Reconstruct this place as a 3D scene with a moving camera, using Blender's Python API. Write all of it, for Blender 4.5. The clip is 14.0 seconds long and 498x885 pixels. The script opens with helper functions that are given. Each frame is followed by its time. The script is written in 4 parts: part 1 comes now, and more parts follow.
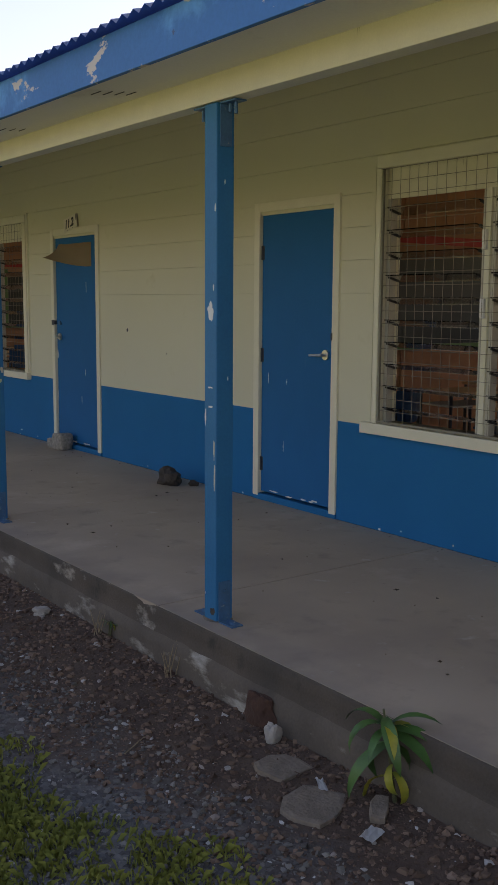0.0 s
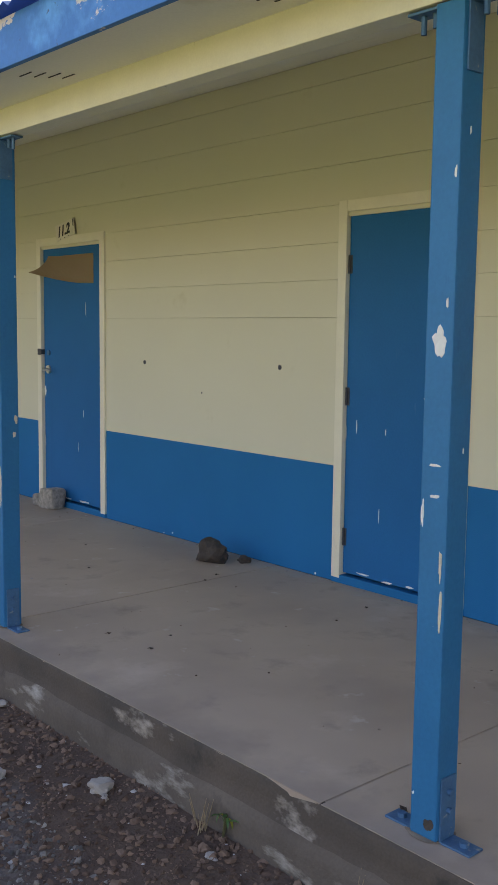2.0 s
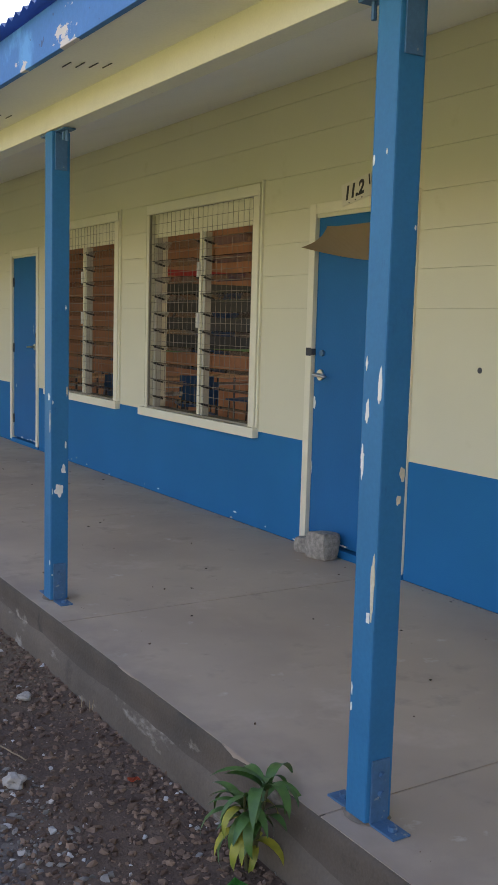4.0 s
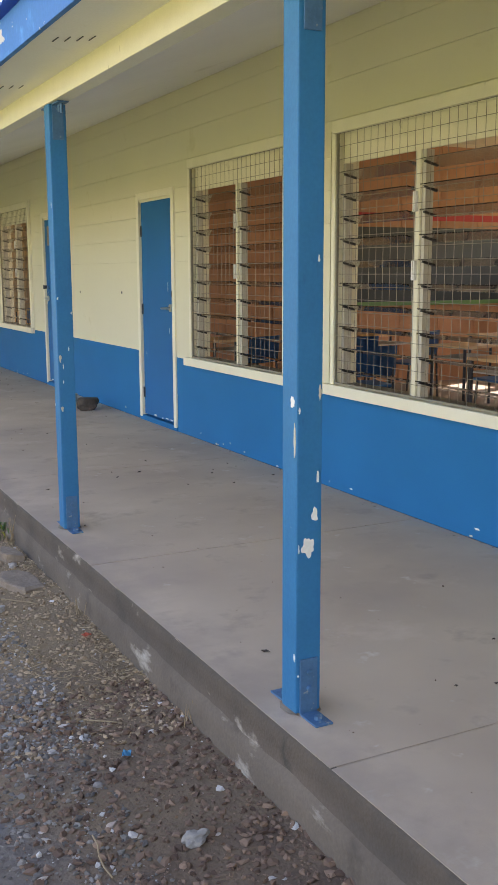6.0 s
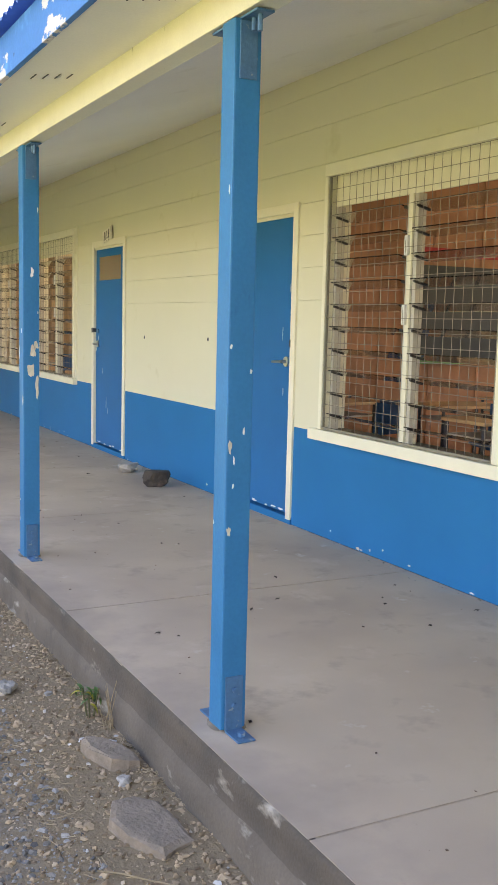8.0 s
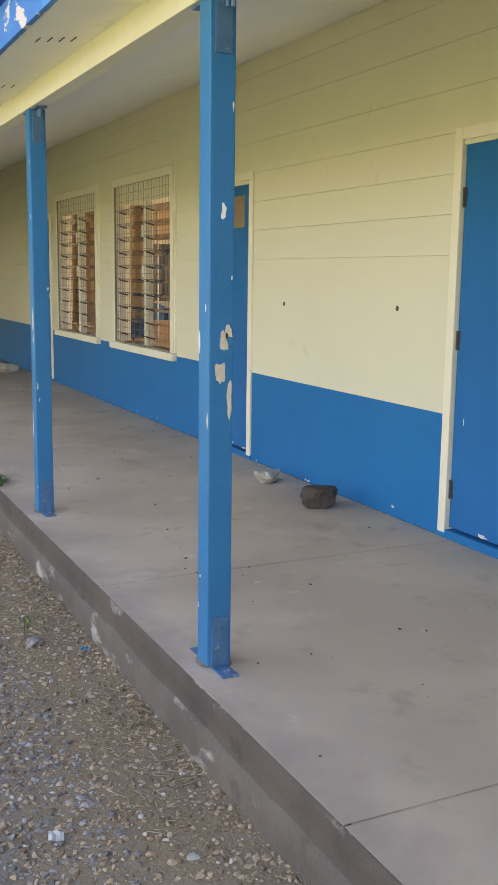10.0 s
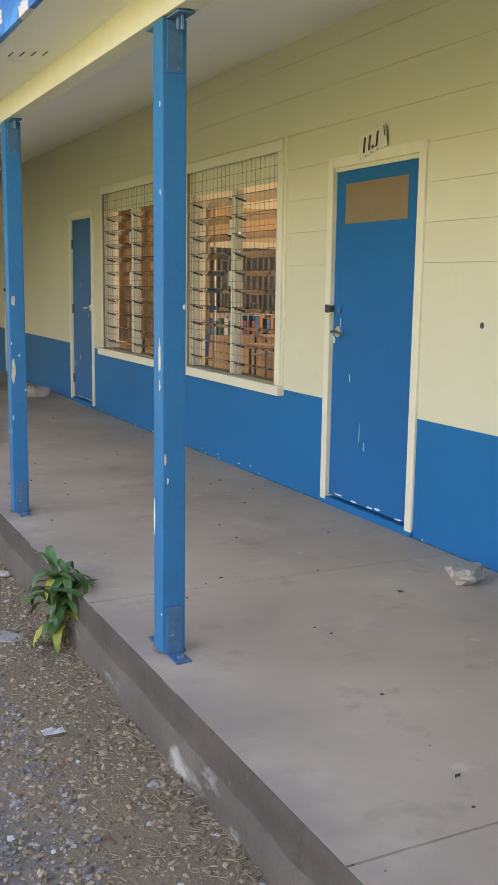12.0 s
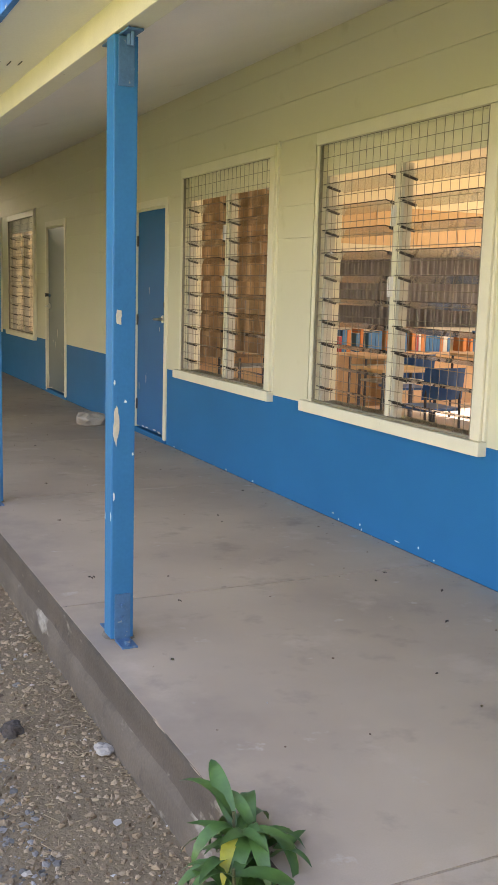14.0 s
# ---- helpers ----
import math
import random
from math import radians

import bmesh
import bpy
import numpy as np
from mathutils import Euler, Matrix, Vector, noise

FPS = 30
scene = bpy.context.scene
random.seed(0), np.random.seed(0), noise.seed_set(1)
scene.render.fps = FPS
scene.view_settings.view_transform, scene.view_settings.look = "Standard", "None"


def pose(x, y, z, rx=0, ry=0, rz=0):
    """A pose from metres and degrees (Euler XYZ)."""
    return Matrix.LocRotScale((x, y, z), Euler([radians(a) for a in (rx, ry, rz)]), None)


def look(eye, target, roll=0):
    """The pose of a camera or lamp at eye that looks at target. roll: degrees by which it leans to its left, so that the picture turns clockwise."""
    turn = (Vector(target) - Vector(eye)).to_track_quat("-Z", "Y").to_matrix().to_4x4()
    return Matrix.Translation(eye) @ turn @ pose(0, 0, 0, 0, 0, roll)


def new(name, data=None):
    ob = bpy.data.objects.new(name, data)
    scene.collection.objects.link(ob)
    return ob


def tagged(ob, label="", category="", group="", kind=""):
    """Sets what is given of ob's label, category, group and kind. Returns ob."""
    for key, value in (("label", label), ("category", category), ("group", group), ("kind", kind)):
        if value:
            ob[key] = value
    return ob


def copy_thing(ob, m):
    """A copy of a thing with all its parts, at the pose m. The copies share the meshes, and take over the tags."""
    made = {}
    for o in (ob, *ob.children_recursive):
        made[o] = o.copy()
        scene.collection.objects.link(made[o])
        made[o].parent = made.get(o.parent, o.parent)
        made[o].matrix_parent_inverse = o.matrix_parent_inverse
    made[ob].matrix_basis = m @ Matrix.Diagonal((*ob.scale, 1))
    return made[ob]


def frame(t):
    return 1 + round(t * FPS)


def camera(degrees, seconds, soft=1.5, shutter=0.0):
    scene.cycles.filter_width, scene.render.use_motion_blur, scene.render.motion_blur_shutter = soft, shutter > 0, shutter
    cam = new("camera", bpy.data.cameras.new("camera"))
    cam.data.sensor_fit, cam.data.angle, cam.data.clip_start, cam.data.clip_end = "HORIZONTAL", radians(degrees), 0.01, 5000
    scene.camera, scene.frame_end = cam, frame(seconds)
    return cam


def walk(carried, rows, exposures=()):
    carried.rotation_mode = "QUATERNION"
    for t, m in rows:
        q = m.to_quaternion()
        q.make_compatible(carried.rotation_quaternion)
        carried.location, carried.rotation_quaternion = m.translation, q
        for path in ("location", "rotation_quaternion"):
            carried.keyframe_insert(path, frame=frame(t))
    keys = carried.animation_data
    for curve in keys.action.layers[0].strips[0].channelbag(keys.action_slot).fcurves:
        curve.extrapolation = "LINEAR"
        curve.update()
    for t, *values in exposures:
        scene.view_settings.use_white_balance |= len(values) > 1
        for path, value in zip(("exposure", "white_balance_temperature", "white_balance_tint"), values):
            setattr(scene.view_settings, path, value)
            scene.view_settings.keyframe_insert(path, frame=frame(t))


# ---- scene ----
cam = camera(28.8, 14.0)
PATH = [
    (0, (-4.321, -8.118, 1.437), (-3.133, -6.534, 1.154), 0.4),
    (0.5, (-4.36, -7.709, 1.438), (-3.058, -6.223, 1.128), 0.2),
    (1, (-4.271, -7.228, 1.435), (-2.939, -5.769, 1.125), 0.1),
    (1.5, (-4.15, -6.727, 1.41), (-2.807, -5.267, 1.159), 0.4),
    (2, (-3.994, -6.214, 1.424), (-2.681, -4.723, 1.197), 0.7),
    (2.5, (-3.872, -5.641, 1.415), (-2.626, -4.091, 1.195), 1.3),
    (3, (-3.786, -5.162, 1.381), (-2.592, -3.571, 1.176), 1.9),
    (3.5, (-3.677, -4.659, 1.417), (-2.545, -3.026, 1.191), 1.9),
    (4, (-3.566, -4.079, 1.394), (-2.512, -2.396, 1.154), 1.6),
    (4.2, (-3.552, -3.844, 1.421), (-2.53, -2.144, 1.165), 1.1),
    (6.3, (-3.318, -1.799, 1.414), (-2.425, -0.044, 1.066), -0.2),
    (6.5, (-3.3, -1.563, 1.428), (-2.4, 0.189, 1.08), -0.4),
    (7, (-3.293, -1.018, 1.417), (-2.381, 0.733, 1.094), -0.2),
    (7.5, (-3.278, -0.346, 1.373), (-2.354, 1.409, 1.116), 0.5),
    (8, (-3.244, 0.243, 1.356), (-2.332, 2.005, 1.111), 1.4),
    (8.2, (-3.205, 0.579, 1.369), (-2.298, 2.345, 1.118), 0.6),
    (10.5, (-3.191, 3.11, 1.392), (-2.337, 4.885, 1.042), 0.9),
    (11, (-3.151, 3.73, 1.367), (-2.285, 5.501, 1.032), 1.3),
    (11.5, (-3.132, 4.245, 1.384), (-2.265, 6.017, 1.059), 1.4),
    (12, (-3.143, 4.84, 1.392), (-2.272, 6.611, 1.067), 0.8),
    (12.5, (-3.125, 5.468, 1.377), (-2.25, 7.237, 1.051), 1.0),
    (13, (-3.122, 6.048, 1.362), (-2.327, 7.854, 1.038), 0.9),
    (13.5, (-3.114, 6.496, 1.39), (-2.246, 8.269, 1.071), 1.5),
    (14, (-2.986, 7.053, 1.388), (-2.139, 8.837, 1.075), 1.6),
]
walk(cam, [(t, look(eye, target, roll)) for t, eye, target, roll in PATH],
     [(0, 0.30, 7050, 30), (0.5, 0.36, 7050, 31), (1, 0.85, 7050, 30), (2, 1.12, 6900, 30), (3, 1.22, 6950, 30), (4, 1.30, 7000, 30), (6.5, 2.17, 7250, 29), (7.5, 2.42, 7300, 29), (8, 2.37, 7300, 29), (10.5, 2.18, 7250, 29), (12.5, 2.27, 7200, 29), (13.5, 2.38, 7200, 30), (14, 2.48, 7500, 31)])

# ---- world, sun ----
world = bpy.data.worlds.new("world")
scene.world = world
world.use_nodes = True
wn = world.node_tree
sky = wn.nodes.new("ShaderNodeTexSky")
sky.sky_type = "NISHITA"
sky.sun_disc = False
sky.sun_elevation = radians(44)
sky.sun_rotation = radians(75)
sky.air_density, sky.dust_density, sky.ozone_density = 1.5, 1.2, 1.0
wn.links.new(sky.outputs[0], wn.nodes["Background"].inputs[0])
wn.nodes["Background"].inputs[1].default_value = 0.15
sun_data = bpy.data.lights.new("sun", "SUN")
sun_data.energy, sun_data.angle, sun_data.color = 4.6, radians(1.0), (1.0, 0.95, 0.86)
sun = new("sun", sun_data)
sun.matrix_world = look((7.0, 1.87, 7.0), (0, 0, 0))

# area lamps added at the back openings to brighten each classroom
for y, watts in ((3.3, 4.0), (12.5, 5.0), (20.6, 2.0)):
    back = bpy.data.lights.new("back_window_light", "AREA")
    back.shape, back.size, back.size_y, back.energy, back.color = "RECTANGLE", 6.5, 1.9, watts, (1.0, 0.97, 0.92)
    o = new("back_window_light", back)
    o.matrix_world = look((6.12, y, 1.72), (0, y, 1.6))

# ---- materials ----
def mat(name, col, rough=0.7, var=0.12, scale=6.0, bump=0.1, bscale=60.0, metal=0.0, spec=0.5, col2=None, patch=0.5, coat=0.0):
    """Principled paint or stone: patches at one scale, grain at another, and fine relief."""
    m = bpy.data.materials.new(name)
    m.use_nodes = True
    t = m.node_tree
    b = t.nodes["Principled BSDF"]
    tc = t.nodes.new("ShaderNodeTexCoord")
    n1 = t.nodes.new("ShaderNodeTexNoise")
    n1.inputs["Scale"].default_value, n1.inputs["Detail"].default_value = scale, 6
    n2 = t.nodes.new("ShaderNodeTexNoise")
    n2.inputs["Scale"].default_value, n2.inputs["Detail"].default_value = bscale, 4
    for n in (n1, n2):
        t.links.new(tc.outputs["Object"], n.inputs["Vector"])
    ramp = t.nodes.new("ShaderNodeMapRange")
    ramp.inputs["From Min"].default_value, ramp.inputs["From Max"].default_value = patch - 0.2, patch + 0.2
    t.links.new(n1.outputs[0], ramp.inputs["Value"])
    dark = [c * (1 - var) for c in col] if col2 is None else col2
    mix = t.nodes.new("ShaderNodeMix")
    mix.data_type = "RGBA"
    mix.inputs["A"].default_value, mix.inputs["B"].default_value = (*dark, 1), (*col, 1)
    t.links.new(ramp.outputs[0], mix.inputs["Factor"])
    hsv = t.nodes.new("ShaderNodeHueSaturation")
    gr = t.nodes.new("ShaderNodeMapRange")
    gr.inputs["To Min"].default_value, gr.inputs["To Max"].default_value = 1 - var, 1 + var
    t.links.new(n2.outputs[0], gr.inputs["Value"])
    t.links.new(gr.outputs[0], hsv.inputs["Value"])
    t.links.new(mix.outputs["Result"], hsv.inputs["Color"])
    t.links.new(hsv.outputs[0], b.inputs["Base Color"])
    b.inputs["Roughness"].default_value, b.inputs["Metallic"].default_value = rough, metal
    b.inputs["Specular IOR Level"].default_value = spec
    b.inputs["Coat Weight"].default_value = coat
    if bump:
        bp = t.nodes.new("ShaderNodeBump")
        bp.inputs["Strength"].default_value, bp.inputs["Distance"].default_value = bump, 0.01
        t.links.new(n2.outputs[0], bp.inputs["Height"])
        t.links.new(bp.outputs[0], b.inputs["Normal"])
    return m


def node(m, kind, **inputs):
    n = m.node_tree.nodes.new(kind)
    for k, v in inputs.items():
        n.inputs[k.replace("_", " ")].default_value = v
    return n


def wear(m, col, at, soft, scale, detail=8, stretch=(1, 1, 1), rough=0.85):
    """Lays worn or peeled spots of another colour over a material, where a noise is high."""
    t = m.node_tree
    b = t.nodes["Principled BSDF"]
    tc = t.nodes.new("ShaderNodeTexCoord")
    mp = t.nodes.new("ShaderNodeMapping")
    mp.inputs["Scale"].default_value = stretch
    n = node(m, "ShaderNodeTexNoise", Scale=scale, Detail=detail, Roughness=0.62)
    r = node(m, "ShaderNodeMapRange", From_Min=at, From_Max=at + soft)
    mix = t.nodes.new("ShaderNodeMix")
    mix.data_type = "RGBA"
    mix.inputs["B"].default_value = (*col, 1)
    mr = node(m, "ShaderNodeMapRange", To_Min=b.inputs["Roughness"].default_value, To_Max=rough)
    old = b.inputs["Base Color"].links[0].from_socket
    t.links.new(tc.outputs["Object"], mp.inputs["Vector"])
    t.links.new(mp.outputs[0], n.inputs["Vector"])
    t.links.new(n.outputs[0], r.inputs["Value"])
    t.links.new(r.outputs[0], mix.inputs["Factor"])
    t.links.new(r.outputs[0], mr.inputs["Value"])
    t.links.new(old, mix.inputs["A"])
    t.links.new(mix.outputs["Result"], b.inputs["Base Color"])
    t.links.new(mr.outputs[0], b.inputs["Roughness"])
    return m


CREAM = mat("cream_wall_paint", (0.66, 0.635, 0.48), 0.55, 0.04, 1.3, 0.10, 170)
wear(CREAM, (0.50, 0.465, 0.29), 0.62, 0.22, 2.6)
TRIM = mat("cream_trim_paint", (0.76, 0.725, 0.58), 0.42, 0.06, 9, 0.08, 120)
wear(TRIM, (0.30, 0.27, 0.2), 0.68, 0.08, 22, stretch=(1, 1, 0.25))
GROUT = mat("joint_shadow_cream", (0.40, 0.35, 0.22), 0.9, 0.1, 12)
BLUE = mat("blue_wall_paint", (0.002, 0.155, 0.385), 0.6, 0.10, 1.6, 0.10, 150, spec=0.15)
wear(BLUE, (0.02, 0.14, 0.38), 0.66, 0.15, 3.0)
wear(BLUE, (0.45, 0.46, 0.46), 0.745, 0.01, 26)
DOORBLUE = mat("blue_door_paint", (0.003, 0.135, 0.36), 0.52, 0.10, 2.2, 0.05, 90, spec=0.18)
wear(DOORBLUE, (0.05, 0.18, 0.38), 0.68, 0.1, 9, stretch=(1, 1, 0.18))
PALEDOOR = mat("glossy_grey_door_paint", (0.10, 0.15, 0.18), 0.3, 0.12, 2.5, 0.03, 90)
POSTBLUE = mat("blue_post_paint", (0.016, 0.175, 0.38), 0.45, 0.12, 5, 0.08, 70, spec=0.3)
wear(POSTBLUE, (0.015, 0.095, 0.25), 0.60, 0.1, 7, stretch=(1, 1, 0.35))
wear(POSTBLUE, (0.5, 0.5, 0.45), 0.735, 0.008, 24, stretch=(1, 1, 0.5))
CHIP = mat("bare_primer", (0.62, 0.56, 0.44), 0.85, 0.15, 18, 0.3, 90)
WHITECHIP = mat("white_primer", (0.78, 0.77, 0.74), 0.8, 0.08, 18, 0.2, 90)
FASCIA = mat("blue_fascia_paint", (0.05, 0.22, 0.60), 0.5, 0.12, 3, 0.08, 60, spec=0.3)
wear(FASCIA, (0.10, 0.36, 0.78), 0.56, 0.1, 3)
wear(FASCIA, (0.68, 0.62, 0.62), 0.57, 0.012, 3.6, detail=12, stretch=(1, 0.75, 1.5))
wear(FASCIA, (0.10, 0.16, 0.33), 0.66, 0.02, 14)
ROOF = mat("blue_roof_sheet", (0.05, 0.13, 0.32), 0.4, 0.15, 3, 0.05, 40, metal=0.2)
CEIL = mat("pale_ceiling_sheet", (0.88, 0.86, 0.80), 0.6, 0.06, 1.2, 0.05, 90)
wear(CEIL, (0.66, 0.62, 0.54), 0.62, 0.2, 2.2)
FLOOR = mat("veranda_concrete", (0.55, 0.435, 0.325), 0.75, 0.09, 1.1, 0.05, 240, col2=(0.40, 0.31, 0.24))
wear(FLOOR, (0.62, 0.50, 0.40), 0.58, 0.22, 1.9)
wear(FLOOR, (0.28, 0.215, 0.165), 0.60, 0.2, 2.6, detail=12)
wear(FLOOR, (0.16, 0.13, 0.105), 0.70, 0.1, 9)
wear(FLOOR, (0.60, 0.53, 0.45), 0.64, 0.1, 6)
wear(FLOOR, (0.36, 0.285, 0.225), 0.58, 0.2, 4.5, detail=12)


def edge_dirt(m, axis, at, soft, col, ragged, scale):
    """Splashed dirt or dust in a ragged band along one edge of a slab."""
    t = m.node_tree
    b = t.nodes["Principled BSDF"]
    tc = t.nodes.new("ShaderNodeTexCoord")
    sp = t.nodes.new("ShaderNodeSeparateXYZ")
    n = node(m, "ShaderNodeTexNoise", Scale=scale, Detail=10.0, Roughness=0.6)
    ma = node(m, "ShaderNodeMath")
    ma.operation = "MULTIPLY_ADD"
    ma.inputs[1].default_value = ragged
    r = node(m, "ShaderNodeMapRange", From_Min=at, From_Max=at + soft)
    mix = t.nodes.new("ShaderNodeMix")
    mix.data_type = "RGBA"
    mix.inputs["B"].default_value = (*col, 1)
    old = b.inputs["Base Color"].links[0].from_socket
    t.links.new(tc.outputs["Object"], sp.inputs[0])
    t.links.new(tc.outputs["Object"], n.inputs["Vector"])
    t.links.new(n.outputs[0], ma.inputs[0])
    t.links.new(sp.outputs[axis], ma.inputs[2])
    t.links.new(ma.outputs[0], r.inputs["Value"])
    t.links.new(r.outputs[0], mix.inputs["Factor"])
    t.links.new(old, mix.inputs["A"])
    t.links.new(mix.outputs["Result"], b.inputs["Base Color"])
    return m


edge_dirt(FLOOR, 0, -1.38, -0.3, (0.34, 0.265, 0.21), 0.75, 2.2)
edge_dirt(FLOOR, 0, 0.18, 0.2, (0.40, 0.375, 0.34), 0.55, 3.0)
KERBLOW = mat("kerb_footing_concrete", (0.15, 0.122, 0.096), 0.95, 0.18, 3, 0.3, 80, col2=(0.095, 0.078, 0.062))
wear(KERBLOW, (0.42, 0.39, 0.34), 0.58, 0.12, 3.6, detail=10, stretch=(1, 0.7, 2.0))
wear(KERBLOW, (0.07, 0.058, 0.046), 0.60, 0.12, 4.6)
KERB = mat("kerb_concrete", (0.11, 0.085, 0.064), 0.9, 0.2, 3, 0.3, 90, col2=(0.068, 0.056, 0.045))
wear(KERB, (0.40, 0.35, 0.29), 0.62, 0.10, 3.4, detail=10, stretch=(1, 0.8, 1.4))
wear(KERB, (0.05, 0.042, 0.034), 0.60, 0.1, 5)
STEEL = mat("brushed_steel", (0.62, 0.62, 0.60), 0.28, 0.06, 30, 0.03, 200, metal=1.0)
BRACKET = mat("blue_painted_steel", (0.06, 0.17, 0.32), 0.45, 0.2, 18, 0.15, 90, metal=0.1)
wear(BRACKET, (0.30, 0.33, 0.34), 0.62, 0.06, 26)
WIRE = mat("galvanised_wire", (0.27, 0.255, 0.21), 0.55, 0.15, 30, 0.0, 80, metal=0.4)
ALU = mat("louvre_aluminium", (0.52, 0.50, 0.44), 0.45, 0.08, 12, 0.03, 90, metal=0.25)
BLACK = mat("black_plastic", (0.02, 0.02, 0.02), 0.5, 0.2, 20, 0.0)
RUST = mat("dark_hinge_steel", (0.05, 0.055, 0.07), 0.6, 0.3, 30, 0.2)
CARD = mat("brown_cardboard", (0.46, 0.345, 0.22), 0.85, 0.06, 4, 0.1, 120)
PLATE = mat("white_plate", (0.72, 0.68, 0.58), 0.5, 0.06, 10, 0.02)
INK = mat("black_ink", (0.02, 0.02, 0.025), 0.6, 0.1, 30, 0.0)
STONE = mat("grey_stone", (0.30, 0.28, 0.25), 0.9, 0.25, 9, 0.6, 40)
DARKSTONE = mat("dark_lava_stone", (0.075, 0.06, 0.05), 0.9, 0.3, 12, 0.8, 45)
wear(DARKSTONE, (0.17, 0.11, 0.09), 0.58, 0.12, 9)
PALESTONE = mat("pale_stone", (0.42, 0.38, 0.33), 0.9, 0.15, 11, 0.5, 50)
RUBBLE = mat("concrete_rubble", (0.29, 0.225, 0.165), 0.95, 0.2, 16, 0.7, 60, col2=(0.20, 0.155, 0.115))
REDROCK = mat("red_brick_rubble", (0.085, 0.042, 0.028), 0.95, 0.3, 16, 0.7, 60)
LITTER = mat("white_litter", (0.78, 0.77, 0.75), 0.6, 0.05, 20, 0.05)
GREENBAG = mat("green_wrapper", (0.05, 0.42, 0.06), 0.35, 0.1, 20, 0.1)
ORANGE = mat("orange_litter", (0.65, 0.12, 0.05), 0.5, 0.1, 20, 0.05)
TEAL = mat("blue_litter", (0.05, 0.35, 0.55), 0.5, 0.1, 20, 0.05)
LEAF = mat("green_leaf", (0.07, 0.165, 0.038), 0.45, 0.3, 14, 0.1, 50, col2=(0.03, 0.075, 0.018))
YLEAF = mat("yellowing_leaf", (0.42, 0.36, 0.03), 0.5, 0.2, 14, 0.1, 50, col2=(0.15, 0.2, 0.03))
STEM = mat("plant_stem", (0.10, 0.10, 0.04), 0.7, 0.2, 30, 0.1)
DRYSTICK = mat("dry_straw", (0.33, 0.25, 0.15), 0.9, 0.25, 30, 0.1)
DEADLEAF = mat("dead_leaf", (0.075, 0.05, 0.035), 0.9, 0.3, 20, 0.1)
GLASS = bpy.data.materials.new("louvre_glass")
GLASS.use_nodes = True
gb = GLASS.node_tree.nodes["Principled BSDF"]
gb.inputs["Base Color"].default_value = (0.86, 0.9, 0.88, 1)
gb.inputs["Roughness"].default_value, gb.inputs["Transmission Weight"].default_value, gb.inputs["IOR"].default_value = 0.06, 1.0, 1.3
ROOMCREAM = mat("classroom_cream_paint", (0.80, 0.72, 0.55), 0.6, 0.06, 2, 0.05)
ROOMBROWN = mat("classroom_brown_board", (0.50, 0.25, 0.125), 0.6, 0.12, 3, 0.05, col2=(0.40, 0.19, 0.09))
ROOMFLOOR = mat("classroom_vinyl", (0.36, 0.30, 0.23), 0.5, 0.15, 3, 0.03)
BOARDGREEN = mat("chalkboard_surface", (0.022, 0.03, 0.026), 0.5, 0.2, 3, 0.02)
FRAMEGREEN = mat("green_timber_frame", (0.10, 0.22, 0.06), 0.5, 0.1, 9, 0.05)
REDPAPER = mat("red_paper_strip", (0.48, 0.03, 0.03), 0.6, 0.1, 9, 0.02)
TANWOOD = mat("tan_plywood", (0.64, 0.42, 0.22), 0.5, 0.12, 6, 0.05)
DRAPE = mat("grey_drape_cloth", (0.36, 0.345, 0.34), 0.9, 0.2, 6, 0.1)
TANDRAPE = mat("tan_drape_cloth", (0.58, 0.42, 0.26), 0.9, 0.15, 6, 0.1)
CHAIRBLUE = mat("blue_plastic_chair", (0.012, 0.09, 0.26), 0.4, 0.1, 9, 0.02)
BOOKRED = mat("red_book_cover", (0.45, 0.05, 0.04), 0.6, 0.1, 9, 0.02)
BOOKBLUE = mat("blue_book_cover", (0.03, 0.16, 0.33), 0.6, 0.15, 9, 0.02)
BOOKORANGE = mat("orange_book_cover", (0.62, 0.22, 0.05), 0.6, 0.1, 9, 0.02)

# soil, gravel and grass ground: zones by place, with ragged edges
GROUND = mat("soil_and_gravel", (0.135, 0.088, 0.06), 0.95, 0.3, 7, 0.9, 55, col2=(0.085, 0.053, 0.037))
t = GROUND.node_tree
b = t.nodes["Principled BSDF"]
tc = t.nodes.new("ShaderNodeTexCoord")
sep = t.nodes.new("ShaderNodeSeparateXYZ")
t.links.new(tc.outputs["Object"], sep.inputs[0])
rag = node(GROUND, "ShaderNodeTexNoise", Scale=1.7, Detail=8.0)
t.links.new(tc.outputs["Object"], rag.inputs["Vector"])
edge = node(GROUND, "ShaderNodeMath")
edge.operation = "MULTIPLY_ADD"
edge.inputs[1].default_value = 1.3
t.links.new(rag.outputs[0], edge.inputs[0])
t.links.new(sep.outputs[0], edge.inputs[2])
rng = node(GROUND, "ShaderNodeMapRange", From_Min=-2.25, From_Max=-1.85)
t.links.new(edge.outputs[0], rng.inputs["Value"])
vor = node(GROUND, "ShaderNodeTexVoronoi", Scale=42.0)
t.links.new(tc.outputs["Object"], vor.inputs["Vector"])
vsep = t.nodes.new("ShaderNodeSeparateColor")
t.links.new(vor.outputs["Color"], vsep.inputs[0])
grav = t.nodes.new("ShaderNodeMix")
grav.data_type = "RGBA"
grav.inputs["A"].default_value, grav.inputs["B"].default_value = (0.07, 0.066, 0.062, 1), (0.19, 0.18, 0.168, 1)
t.links.new(vsep.outputs[0], grav.inputs["Factor"])
zone = t.nodes.new("ShaderNodeMix")
